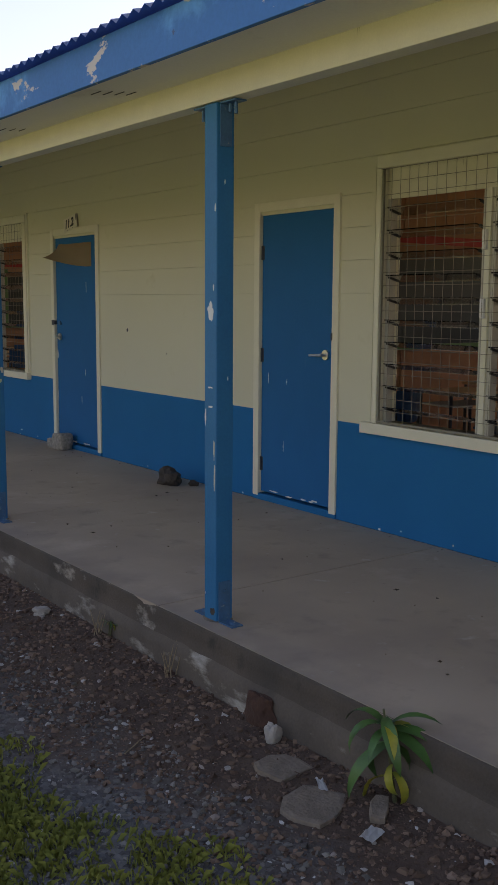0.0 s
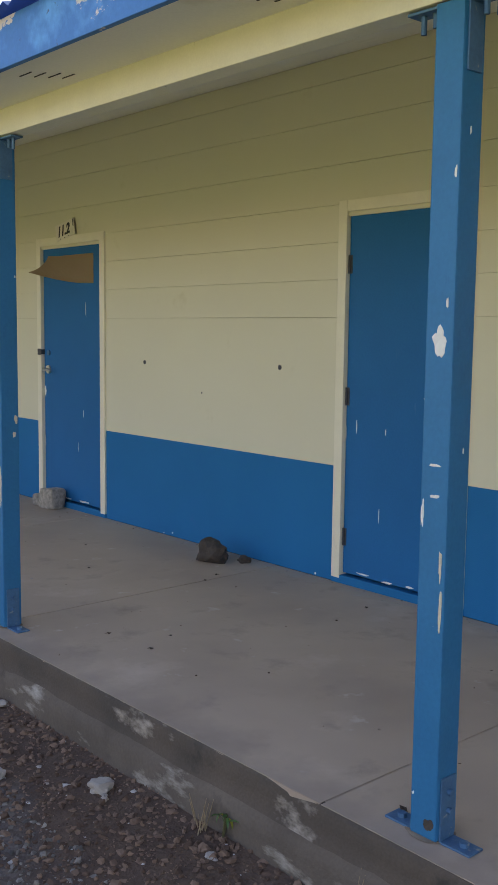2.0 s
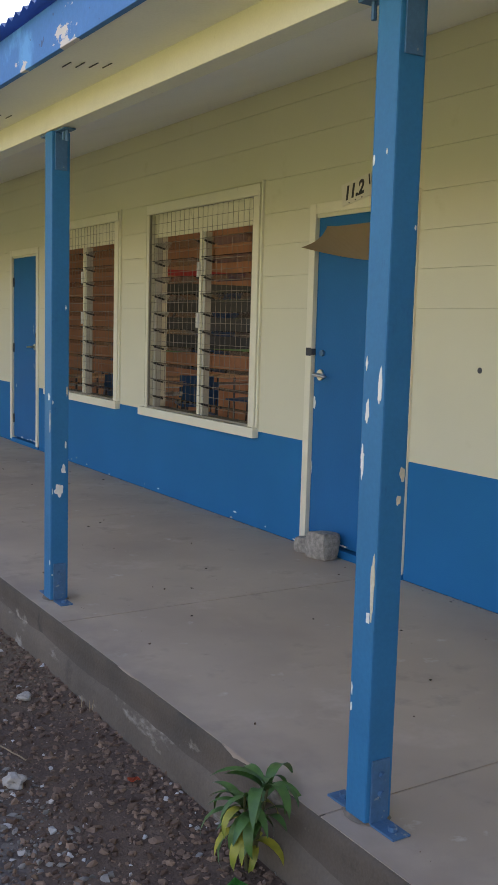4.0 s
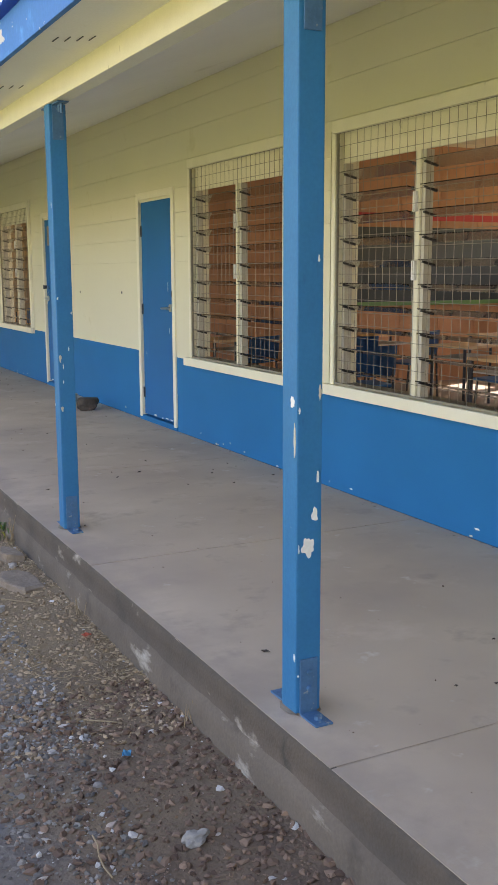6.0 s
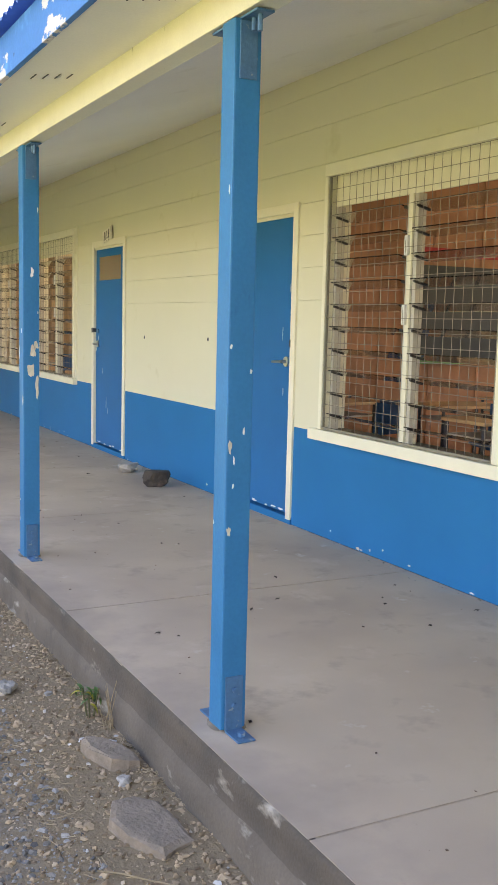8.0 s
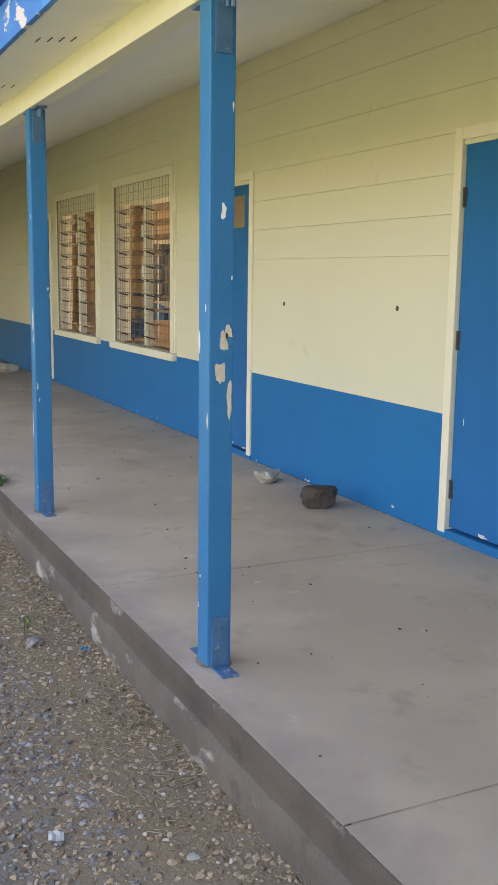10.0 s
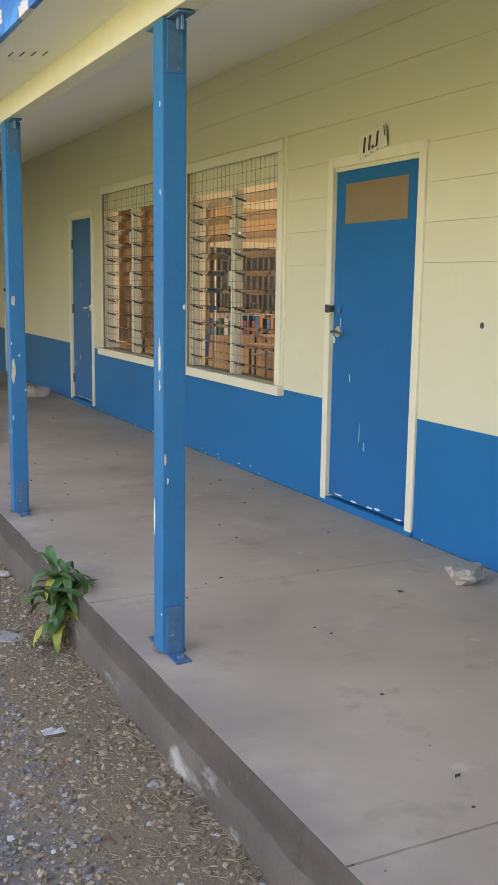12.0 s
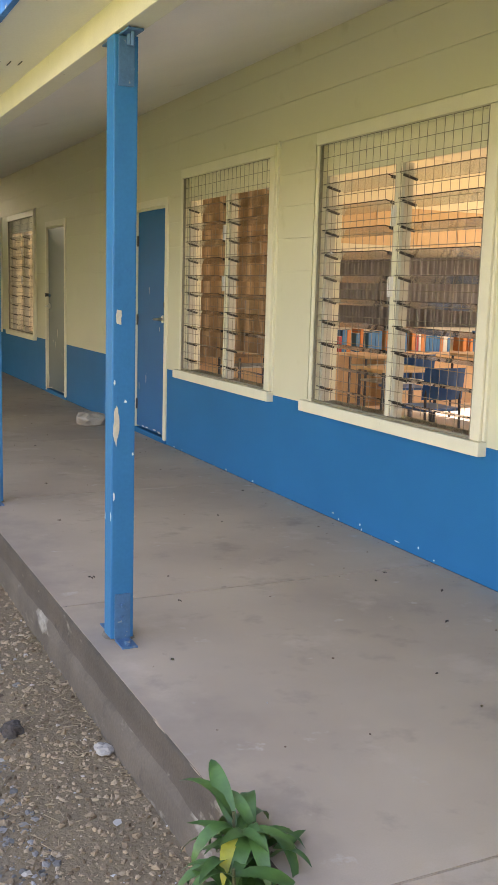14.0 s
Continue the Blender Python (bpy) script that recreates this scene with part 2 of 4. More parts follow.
zone.data_type = "RGBA"
drier = t.nodes.new("ShaderNodeMix")
drier.data_type = "RGBA"
drier.inputs["B"].default_value = (0.235, 0.17, 0.10, 1)
along = node(GROUND, "ShaderNodeMath")
along.operation = "MULTIPLY_ADD"
along.inputs[1].default_value = 2.5
t.links.new(rag.outputs[0], along.inputs[0])
t.links.new(sep.outputs[1], along.inputs[2])
dry = node(GROUND, "ShaderNodeMapRange", From_Min=0.8, From_Max=3.4)
t.links.new(along.outputs[0], dry.inputs["Value"])
t.links.new(dry.outputs[0], drier.inputs["Factor"])
t.links.new(b.inputs["Base Color"].links[0].from_socket, drier.inputs["A"])
old = drier.outputs["Result"]
t.links.new(rng.outputs[0], zone.inputs["Factor"])
t.links.new(grav.outputs["Result"], zone.inputs["A"])
t.links.new(old, zone.inputs["B"])
t.links.new(zone.outputs["Result"], b.inputs["Base Color"])
LAWN = mat("lawn_soil", (0.27, 0.275, 0.075), 0.95, 0.3, 5, 0.8, 60, col2=(0.19, 0.205, 0.05))
GRASS = mat("grass_blade", (0.28, 0.28, 0.05), 0.6, 0.3, 3, 0.0, col2=(0.17, 0.19, 0.035))


def pebble_material(name, dark, light):
    """Stones of mixed greys, one shade a stone."""
    m = bpy.data.materials.new(name)
    m.use_nodes = True
    t = m.node_tree
    g = t.nodes.new("ShaderNodeNewGeometry")
    r = t.nodes.new("ShaderNodeValToRGB")
    r.color_ramp.elements[0].color, r.color_ramp.elements[1].color = (*dark, 1), (*light, 1)
    r.color_ramp.elements[1].position = 0.965
    e = r.color_ramp.elements.new(0.99)
    e.color = (0.5, 0.48, 0.45, 1)
    t.links.new(g.outputs["Random Per Island"], r.inputs[0])
    t.links.new(r.outputs[0], t.nodes["Principled BSDF"].inputs["Base Color"])
    t.nodes["Principled BSDF"].inputs["Roughness"].default_value = 0.9
    return m


PEBBLE = pebble_material("mixed_pebbles", (0.075, 0.066, 0.057), (0.27, 0.243, 0.21))
GRIT = pebble_material("pale_grit", (0.16, 0.14, 0.12), (0.5, 0.47, 0.42))
GREYPEBBLE = pebble_material("grey_pebbles", (0.095, 0.088, 0.08), (0.33, 0.308, 0.28))
TANPEBBLE = pebble_material("tan_soil_crumbs", (0.15, 0.10, 0.058), (0.46, 0.335, 0.21))
SOILPEBBLE = pebble_material("brown_pebbles", (0.075, 0.042, 0.027), (0.25, 0.16, 0.108))


# ---- building blocks ----
def link(name, bm, material, parent=None, label="", smooth=False):
    me = bpy.data.meshes.new(name)
    bm.to_mesh(me)
    bm.free()
    me.materials.append(material)
    if smooth:
        for p in me.polygons:
            p.use_smooth = True
    ob = new(name, me)
    ob.parent = parent
    if label:
        tagged(ob, label)
    return ob


def part(name, bm, material, parent, label="", smooth=False):
    return link(name, bm, material, parent, label, smooth)


def again(ob, parent, loc=(0, 0, 0), rot=(0, 0, 0)):
    """One more object on the same mesh, under the same or another parent."""
    o = new(ob.name.split(".")[0], ob.data)
    o.parent = parent
    o.location, o.rotation_euler = loc, [radians(a) for a in rot]
    if "label" in ob:
        o["label"] = ob["label"]
    return o


def thing(name, label, category, loc=(0, 0, 0), rot=(0, 0, 0), group="", kind=""):
    e = new(name)
    e.location, e.rotation_euler = loc, [radians(a) for a in rot]
    return tagged(e, label, category, group, kind)


def box(x0, x1, y0, y1, z0, z1, bevel=0.0, bm=None):
    """A box, its edges rounded off; added to bm where one is given."""
    one = bmesh.new()
    vs = [one.verts.new((x, y, z)) for x in (x0, x1) for y in (y0, y1) for z in (z0, z1)]
    for f in ((0, 1, 3, 2), (4, 6, 7, 5), (0, 4, 5, 1), (2, 3, 7, 6), (0, 2, 6, 4), (1, 5, 7, 3)):
        one.faces.new([vs[i] for i in f])
    if bevel:
        bmesh.ops.bevel(one, geom=one.edges[:], offset=bevel, segments=2, affect="EDGES", profile=0.6)
    if bm is None:
        return one
    me = bpy.data.meshes.new("tmp")
    one.to_mesh(me)
    one.free()
    bm.from_mesh(me)
    bpy.data.meshes.remove(me)
    return bm


def rod(p0, p1, r, n=8, bm=None, r1=None):
    """A round bar from p0 to p1."""
    bm = bm or bmesh.new()
    p0, p1 = Vector(p0), Vector(p1)
    q = (p1 - p0).to_track_quat("Z", "Y").to_matrix()
    rings = []
    for p, rr in ((p0, r), (p1, r if r1 is None else r1)):
        rings.append([bm.verts.new(p + q @ Vector((rr * math.cos(2 * math.pi * i / n), rr * math.sin(2 * math.pi * i / n), 0))) for i in range(n)])
    for i in range(n):
        bm.faces.new((rings[0][i], rings[0][(i + 1) % n], rings[1][(i + 1) % n], rings[1][i]))
    bm.faces.new(rings[0][::-1])
    bm.faces.new(rings[1])
    return bm


def rock(sx, sy, sz, seed, rough=0.28, cuts=3, flat=0.0):
    """A broken stone: a ball pushed in and out by noise, cut flat below."""
    bm = bmesh.new()
    bmesh.ops.create_icosphere(bm, subdivisions=cuts, radius=1.0)
    off = Vector((seed * 3.7, seed * 1.3, seed * 5.1))
    for v in bm.verts:
        d = noise.noise(v.co * 1.1 + off) * rough * 1.6 + noise.noise(v.co * 2.6 + off) * rough * 0.7
        c = v.co * (1 + d)
        if flat:
            c.z = min(c.z, 1 - flat)
        c.z = max(c.z, -0.72)
        v.co = Vector((c.x * sx, c.y * sy, (c.z + 0.72) * sz))
    return bm


def flake(w, h, seed, thick=0.0012, n=26):
    """A ragged flake of bare primer, in the y-z plane, facing -x."""
    rnd = random.Random(seed)
    bm = bmesh.new()
    rim = []
    for i in range(n):
        a = 2 * math.pi * i / n
        r = 0.74 + 0.42 * noise.noise((1.5 * math.cos(a), 1.5 * math.sin(a), seed * 2.3)) + 0.16 * noise.noise((5 * math.cos(a), 5 * math.sin(a), seed))
        rim.append((0.5 * w * r * math.cos(a), 0.5 * h * r * math.sin(a)))
    top = [bm.verts.new((-thick, y, z)) for y, z in rim]
    low = [bm.verts.new((0.0005, y * 1.04, z * 1.04)) for y, z in rim]
    bm.faces.new(top)
    for i in range(n):
        bm.faces.new((low[i], low[(i + 1) % n], top[(i + 1) % n], top[i]))
    bmesh.ops.recalc_face_normals(bm, faces=bm.faces)
    return bm


# ---- the plan ----
P = 9.2                       # one classroom along the building
Y0, Y1 = -11.0, 24.3          # ends of the building
TH = 0.15                     # wall thickness
DOOR_N = (-0.05, 0.95)        # numbered door, outside its casing
WIN_A = (1.52, 3.295)
WIN_B = (3.80, 5.55)
DOOR_P = (5.86, 6.775)        # plain door
LINE = 0.67                   # blue below, cream above
CW = 0.062                    # casing width of the doors
DTOP = 2.085
KERBX = -1.97
GZ = -0.27


def ground_height(x, y):
    return GZ + 0.02 * noise.noise((x * 0.7, y * 0.7, 0)) + 0.012 * noise.noise((x * 3, y * 3, 5)) + 0.02 * max(0, min(1, x + 2.5))


openings = []
for k in (-1, 0, 1, 2):
    o = k * P + (0.15 if k == 2 else 0)
    openings += [("n", o + DOOR_N[0], o + DOOR_N[1]), ("w", o + WIN_A[0], o + WIN_A[1]), ("w", o + WIN_B[0], o + WIN_B[1]), ("p", o + DOOR_P[0], o + DOOR_P[1])]
openings = [q for q in openings if Y0 < q[1] and q[2] < Y1]

# ---- wall ----
wall = tagged(new("wall_front"), "long cream wall with a blue dado", "wall", kind="structure")
edges = [Y0] + [v for q in openings for v in q[1:]] + [Y1]
spans = []                    # y0, y1, list of (z0, z1) solid
CEILZ = 2.93
for i in range(len(edges) - 1):
    a, c = edges[i], edges[i + 1]
    hole = [q for q in openings if q[1] == a and q[2] == c]
    if not hole:
        spans.append((a, c, [(0, CEILZ)]))
    elif hole[0][0] == "w":
        spans.append((a + 0.0, c, [(0, 0.70), (2.28, CEILZ)]))
    else:
        spans.append((a, c, [(2.06, CEILZ)]))
core = bmesh.new()
for a, c, solid in spans:
    for z0, z1 in solid:
        box(0.014, TH, a, c, z0, z1, 0, core)
part("wall_core", core, GROUT, wall, "block wall behind the paint")


def course(y0, y1, z0, z1, gap, cham):
    """One painted course of blocks with eased edges, its face at x = 0."""
    bm = bmesh.new()
    prof = [(0.0139, z0 + gap), (cham * 0.8, z0 + gap), (0, z0 + gap + cham), (0, z1 - gap - cham), (cham * 0.8, z1 - gap), (0.0139, z1 - gap)]
    ring = [[bm.verts.new((x, y, z)) for x, z in prof] for y in (y0, y1)]
    for i in range(5):
        bm.faces.new((ring[0][i], ring[0][i + 1], ring[1][i + 1], ring[1][i]))
    bm.faces.new(ring[0][::-1])
    bm.faces.new(ring[1])
    bmesh.ops.recalc_face_normals(bm, faces=bm.faces)
    return bm


LEVELS = [LINE, 1.51, 1.72, 1.925, 2.13, 2.348, 2.585, 2.80, CEILZ]
for a, c, solid in spans:
    for z0, z1 in solid:
        if z0 < LINE:
            part("dado_panel", box(0, 0.0139, a, c, z0 + 0.002, min(z1, LINE), 0), BLUE, wall, "blue painted lower wall")
        for l0, l1 in zip(LEVELS, LEVELS[1:]):
            u, v = max(l0, z0), min(l1, z1)
            if v - u > 0.01:
                part("block_course", course(a, c, u, v, 0.0007, 0.0014), CREAM, wall)

# wall plug holes
for y, z in ((-0.55, 1.20), (-1.95, 1.213), (7.26, 1.217), (8.65, 1.20), (-1.2, 1.02)):
    small = 0.4 if z < 1.1 else 1
    part("wall_hole", rod((-0.001, y, z), (0.004, y, z), 0.016 * small, 10), RUST, wall, "rusty bolt hole in the wall")

# other walls that close the building
for name, args in (("wall_back", (6.2, 6.35, Y0, Y1)), ("wall_end_south", (TH, 6.2, Y0, Y0 + 0.15)), ("wall_end_north", (TH, 6.2, Y1 - 0.15, Y1))):
    if name == "wall_back":
        bm = box(6.2, 6.35, Y0, 8.0, 0, 1.55)
        box(6.2, 6.35, Y0, 8.0, 2.3, 3.0, 0, bm)
        box(6.2, 6.35, 8.0, Y1, 0, 0.7, 0, bm)
        box(6.2, 6.35, 8.0, Y1, 2.75, 3.0, 0, bm)
        y = Y0
        while y < Y1:
            box(6.2, 6.35, y, min(y + 0.2, Y1), 0.7, 2.75, 0, bm)
            y += 2.6
    else:
        bm = box(*args, 0, 3.0)
    tagged(link(name, bm, ROOMCREAM), "plain cream painted wall", "wall", kind="structure")
# unseen cross wall, added to keep daylight out of the veranda's far end
tagged(link("wall_end_veranda", box(-2.18, -0.002, Y1 - 0.15, Y1, 0.002, 2.39), ROOMCREAM), "plain wall added to block light at the veranda's far end", "wall", kind="structure")
tagged(link("floor_inside", box(TH, 6.2, Y0 + 0.15, Y1 - 0.15, -0.1, 0.02), ROOMFLOOR), "dark vinyl classroom floor", "floor", kind="structure")
tagged(link("ceiling_inside", box(0.0, 6.35, Y0, Y1, 3.0, 3.06), ROOMCREAM), "pale classroom ceiling", "ceiling", kind="structure")
for y in (-1.25, -1.25 + P, -1.25 + 2 * P):
    tagged(link("wall_partition", box(TH, 6.2, y, y + 0.1, 0.02, 3.0), ROOMCREAM), "cream partition between two classrooms", "wall", kind="structure")

# ---- veranda ceiling, beam, fascia, roof ----
bm = bmesh.new()
prof = [(0.0, 2.93), (-1.80, 2.40), (-1.80, 2.47), (0.0, 3.0)]
ring = [[bm.verts.new((x, y, z)) for x, z in prof] for y in (Y0, Y1)]
for i in range(4):
    bm.faces.new((ring[0][i], ring[0][(i + 1) % 4], ring[1][(i + 1) % 4], ring[1][i]))
bm.faces.new(ring[0])
bm.faces.new(ring[1][::-1])
bmesh.ops.recalc_face_normals(bm, faces=bm.faces)
tagged(link("ceiling", bm, CEIL), "sloping pale sheet ceiling over the veranda", "ceiling", kind="structure")
tagged(link("beam", box(-1.885, -1.80, Y0, Y1, 2.285, 2.46, 0.004), TRIM), "cream painted timber beam on the posts", "beam", kind="structure")
soffit = tagged(link("soffit", box(-2.185, -1.885, Y0, Y1, 2.398, 2.412), CEIL), "flat pale eaves lining", "soffit", kind="structure")
for y in [Y0 + 0.9 + 1.22 * i for i in range(5, 28)]:
    for r in range(4):
        part("vent_slot", box(-2.10 + 0.045 * r, -2.095 + 0.045 * r, y - 0.03 * r, y + 0.09 - 0.03 * r, 2.3955, 2.399), BLACK, soffit)
tagged(link("fascia", box(-2.21, -2.185, Y0, Y1, 2.392, 2.572, 0.003), FASCIA), "blue fascia board with peeling paint", "fascia", kind="structure")
bm = bmesh.new()
n = int((Y1 - Y0) / 0.0225)
rows = []
for x, z in ((-2.265, 2.582), (3.5, 4.15)):
    rows.append([bm.verts.new((x, Y0 + i * 0.0225, z + 0.013 * (0, 1, 0, -1)[i % 4])) for i in range(n)])
for i in range(n - 1):
    bm.faces.new((rows[0][i], rows[0][i + 1], rows[1][i + 1], rows[1][i]))
ext = bmesh.ops.solidify(bm, geom=bm.faces[:], thickness=0.004)
tagged(link("roof", bm, ROOF), "blue corrugated steel roof sheet", "roof", kind="structure")

# ---- veranda floor and kerb ----
JOINTS = [Y0, -8.7, -6.5, -4.26, -1.965, 0.08, 2.31, 4.53, 6.66, 8.80, 11.05, 13.3, 15.5, 17.7, 19.9, 22.1, Y1]
floor = tagged(new("floor"), "worn concrete veranda floor with saw joints", "floor", kind="structure")
part("floor_bed", box(KERBX + 0.03, TH, Y0, Y1, -0.4, -0.012), KERB, floor)
for a, c in zip(JOINTS, JOINTS[1:]):
    bm = box(KERBX + 0.0, 0.0, a + 0.0014, c - 0.0014, -0.06, 0.0, 0.0)
    bmesh.ops.bevel(bm, geom=[e for e in bm.edges if all(v.co.z > -0.001 for v in e.verts)], offset=0.003, segments=2, affect="EDGES")
    part("slab", bm, FLOOR, floor)
kerb = bmesh.new()
ny = int((Y1 - Y0) / 0.05)
prof = [(0.028, 0.0), (0.006, -0.0015), (0.0, -0.012), (0.001, -0.06), (0.0, -0.125), (-0.012, -0.138), (-0.016, -0.19), (-0.018, -0.25), (-0.022, -0.42)]
ring = []
for i in range(ny + 1):
    y = Y0 + (Y1 - Y0) * i / ny
    row = []
    for j, (dx, z) in enumerate(prof):
        z += 0.018 * noise.noise((y * 2.1, 4, 8)) + 0.007 * noise.noise((y * 9, 1, 8)) if j in (4, 5) else 0
        w = 0.006 * noise.noise((y * 3, z * 9, 2)) + 0.005 * noise.noise((y * 11, z * 20, 7))
        chip = max(0, noise.noise((y * 2.3, 3, z * 3)) - 0.3) * 0.022 if j in (1, 2) else 0
        row.append(kerb.verts.new((KERBX - 0.004 + dx + w + chip - (0.004 if j else 0), y, z - chip * 0.4 + (-0.001 if j < 2 else 0))))
    ring.append(row)
for i in range(ny):
    for j in range(len(prof) - 1):
        f = kerb.faces.new((ring[i][j], ring[i][j + 1], ring[i + 1][j + 1], ring[i + 1][j]))
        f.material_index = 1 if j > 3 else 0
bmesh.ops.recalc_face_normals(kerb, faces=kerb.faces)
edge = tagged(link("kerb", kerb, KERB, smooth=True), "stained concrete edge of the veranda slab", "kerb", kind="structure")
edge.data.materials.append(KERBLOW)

# ---- ground ----
def ground_sheet():
    bm = bmesh.new()
    xs = [-1500, -300, -80, -30, -14, -9, -6.5] + [-5.5 + 0.09 * i for i in range(41)] + [9, 30, 300, 1500]
    ys = [-1500, -300, -60, -25] + [-13 + 0.14 * i for i in range(220)] + [25, 60, 300, 1500]
    grid = []
    for y in ys:
        row = []
        for x in xs:
            near = -6.6 < x < -1.7 and -14 < y < 20
            row.append(bm.verts.new((x, y, ground_height(x, y) if near else GZ - (0.0 if x < 0 else 0.1))))
        grid.append(row)
    for i in range(len(ys) - 1):
        for j in range(len(xs) - 1):
            f = bm.faces.new((grid[i][j], grid[i][j + 1], grid[i + 1][j + 1], grid[i + 1][j]))
            f.material_index = 1 if xs[j + 1] < -5.4 or xs[j] > 5 else 0
            f.smooth = True
    return bm


ground = tagged(link("ground", ground_sheet(), GROUND), "brown soil and dark gravel along the building", "ground", kind="structure")
ground.data.materials.append(LAWN)
for p in ground.data.polygons:
    p.use_smooth = True

# ---- doors ----
def door(name, y0, y1, handle_far, label, chips=0, paint=DOORBLUE):
    """A flush painted door in a cream casing. y0..y1: outside the casing; handle_far: lever on the side of larger y."""
    d = tagged(new(name), label, "door", kind="structure")
    d.location = (0, y0, 0)
    w = y1 - y0
    part("threshold", box(-0.012, 0.12, 0.0, w, 0.0, 0.048, 0.004), BLUE, d, "blue painted concrete threshold")
    for a in (0.0, w - CW):
        part("casing_side", box(-0.016, 0.05, a, a + CW, 0.03, DTOP + CW, 0.004), TRIM, d)
    part("casing_head", box(-0.0145, 0.05, CW, w - CW, DTOP, DTOP + CW, 0.003), TRIM, d)
    for a in (CW, w - CW - 0.012):
        part("door_stop", box(0.054, 0.10, a, a + 0.012, 0.05, DTOP - 0.001), TRIM, d)
    l0, l1 = CW + 0.004, w - CW - 0.004
    leaf = part("door_leaf", box(0.012, 0.052, l0, l1, 0.062, DTOP - 0.006, 0.003), paint, d, "flat painted door leaf")
    part("back_panel", box(0.10, 0.12, CW, w - CW, 0.05, DTOP), ROOMBROWN, d, "inner lining")
    hy = l0 + 0.004 if handle_far else l1 - 0.004
    for z in (0.27, 1.07, 1.80):
        bm = rod((0.006, hy, z - 0.05), (0.006, hy, z + 0.05), 0.0075, 8)
        box(0.0095, 0.013, hy - 0.018, hy + 0.018, z - 0.05, z + 0.05, 0, bm)
        part("hinge", bm, RUST, d, "dark steel butt hinge")
    ky = l1 - 0.075 if handle_far else l0 + 0.075
    s = -1 if handle_far else 1
    rose = part("handle_rose", rod((0.012, ky, 1.10), (-0.002, ky, 1.10), 0.034, 20), STEEL, d, "round chrome door rose")
    bm = rod((-0.002, ky, 1.10), (-0.044, ky, 1.10), 0.011, 12)
    rod((-0.040, ky - 0.012 * s, 1.10), (-0.042, ky + 0.115 * s, 1.094), 0.0105, 12, bm, 0.008)
    part("lever", bm, STEEL, rose, "chrome lever handle")
    if handle_far:
        bm = rod((0.012, ky - 0.01, 1.235), (-0.004, ky - 0.01, 1.235), 0.02, 14)
        part("lock_cylinder", bm, BRACKET, d, "round lock cylinder")
        bm = box(-0.022, -0.014, w - CW + 0.002, w - CW + 0.05, 1.215, 1.265, 0.003)
        box(-0.022, 0.03, w - CW - 0.012, w - CW + 0.004, 1.22, 1.26, 0.002, bm)
        part("hasp", bm, RUST, d, "rusty steel hasp on the jamb")
    else:
        part("strike_plate", box(-0.019, 0.03, CW - 0.01, CW + 0.006, 1.20, 1.25, 0.002), RUST, d, "rusty strike plate")
    rnd = random.Random(name)
    for i in range(chips):
        z = 0.10 + 0.95 * rnd.random() ** 1.3
        f = part("paint_chip", flake(0.022 + 0.02 * rnd.random(), 0.05 + 0.10 * rnd.random(), i), WHITECHIP, d, "flaked paint showing white")
        f.location = (0.0112, (l0 + 0.012) if not handle_far else (l1 - 0.012), z)
    for i in range(5):
        f = part("paint_chip", flake(0.05 + 0.07 * rnd.random(), 0.016, i + 20), WHITECHIP, d, "scuffed paint at the foot of the door")
        f.location = (0.0112, l0 + 0.06 + (l1 - l0 - 0.12) * rnd.random(), 0.066 + 0.014 * rnd.random())
    for i in range(4):
        f = part("paint_chip", flake(0.006, 0.04 + 0.09 * rnd.random(), i + 40), WHITECHIP, d, "pale drip or scratch in the blue paint")
        f.location = (0.0113, l0 + (l1 - l0) * rnd.random(), 0.4 + 1.3 * rnd.random())
    return d


nd = 0
for k in (-1, 0, 1, 2):
    for kind, (a, c) in (("n", DOOR_N), ("p", DOOR_P)):
        a, c = (a + 0.15, c + 0.15) if k == 2 else (a, c)
        if Y0 < k * P + a and k * P + c < Y1:
            nd += 1
            door("door_%d" % nd, k * P + a, k * P + c, kind == "n",
                 "closed glossy grey-blue door at the shaded end" if (kind == "n" and k == 2) else "closed blue door with a cardboard pane" if kind == "n" else "closed plain blue classroom door in cream casing",
                 9 if (kind == "p" and k == 0) else (4 if kind == "p" else 1), PALEDOOR if (kind == "n" and k == 2) else DOORBLUE)


def number_sign(y, text, tilt):
    """A white card over the door, with a tilted black number."""
    s = thing("number_sign", "white card sign with the black number %s over a door" % text, "sign", (-0.018, y, 2.185), (tilt, 0, 0), "classroom number signs")
    part("card", box(-0.003, 0.002, -0.15, 0.125, -0.06, 0.066, 0.001), PLATE, s)
    cu = bpy.data.curves.new("digits", "FONT")
    cu.body, cu.size, cu.align_x, cu.align_y, cu.extrude, cu.offset, cu.shear = text, 0.108, "CENTER", "CENTER", 0.0008, 0.0035, 0.3
    ob = bpy.data.objects.new("tmp", cu)
    scene.collection.objects.link(ob)
    me = bpy.data.meshes.new_from_object(ob.evaluated_get(bpy.context.evaluated_depsgraph_get()))
    bpy.data.objects.remove(ob)
    me.materials.append(INK)
    t = new("digits", me)
    t.parent = s
    t.matrix_local = Matrix.Translation((-0.0042, 0.014, 0.002)) @ pose(0, 0, 0, 90, 0, -90)
    part("digit_bar", box(-0.005, -0.002, -0.141, -0.133, 0.0, 0.06), INK, s, "thin black upright stroke")
    for yy in (-0.06, 0.0, 0.06):
        part("nail", rod((-0.006, yy, -0.052), (-0.002, yy, -0.052), 0.004, 8), RUST, s)
    return s


number_sign(0.50, "11.2", -10)
number_sign(P + 0.47, "11.1", -10)


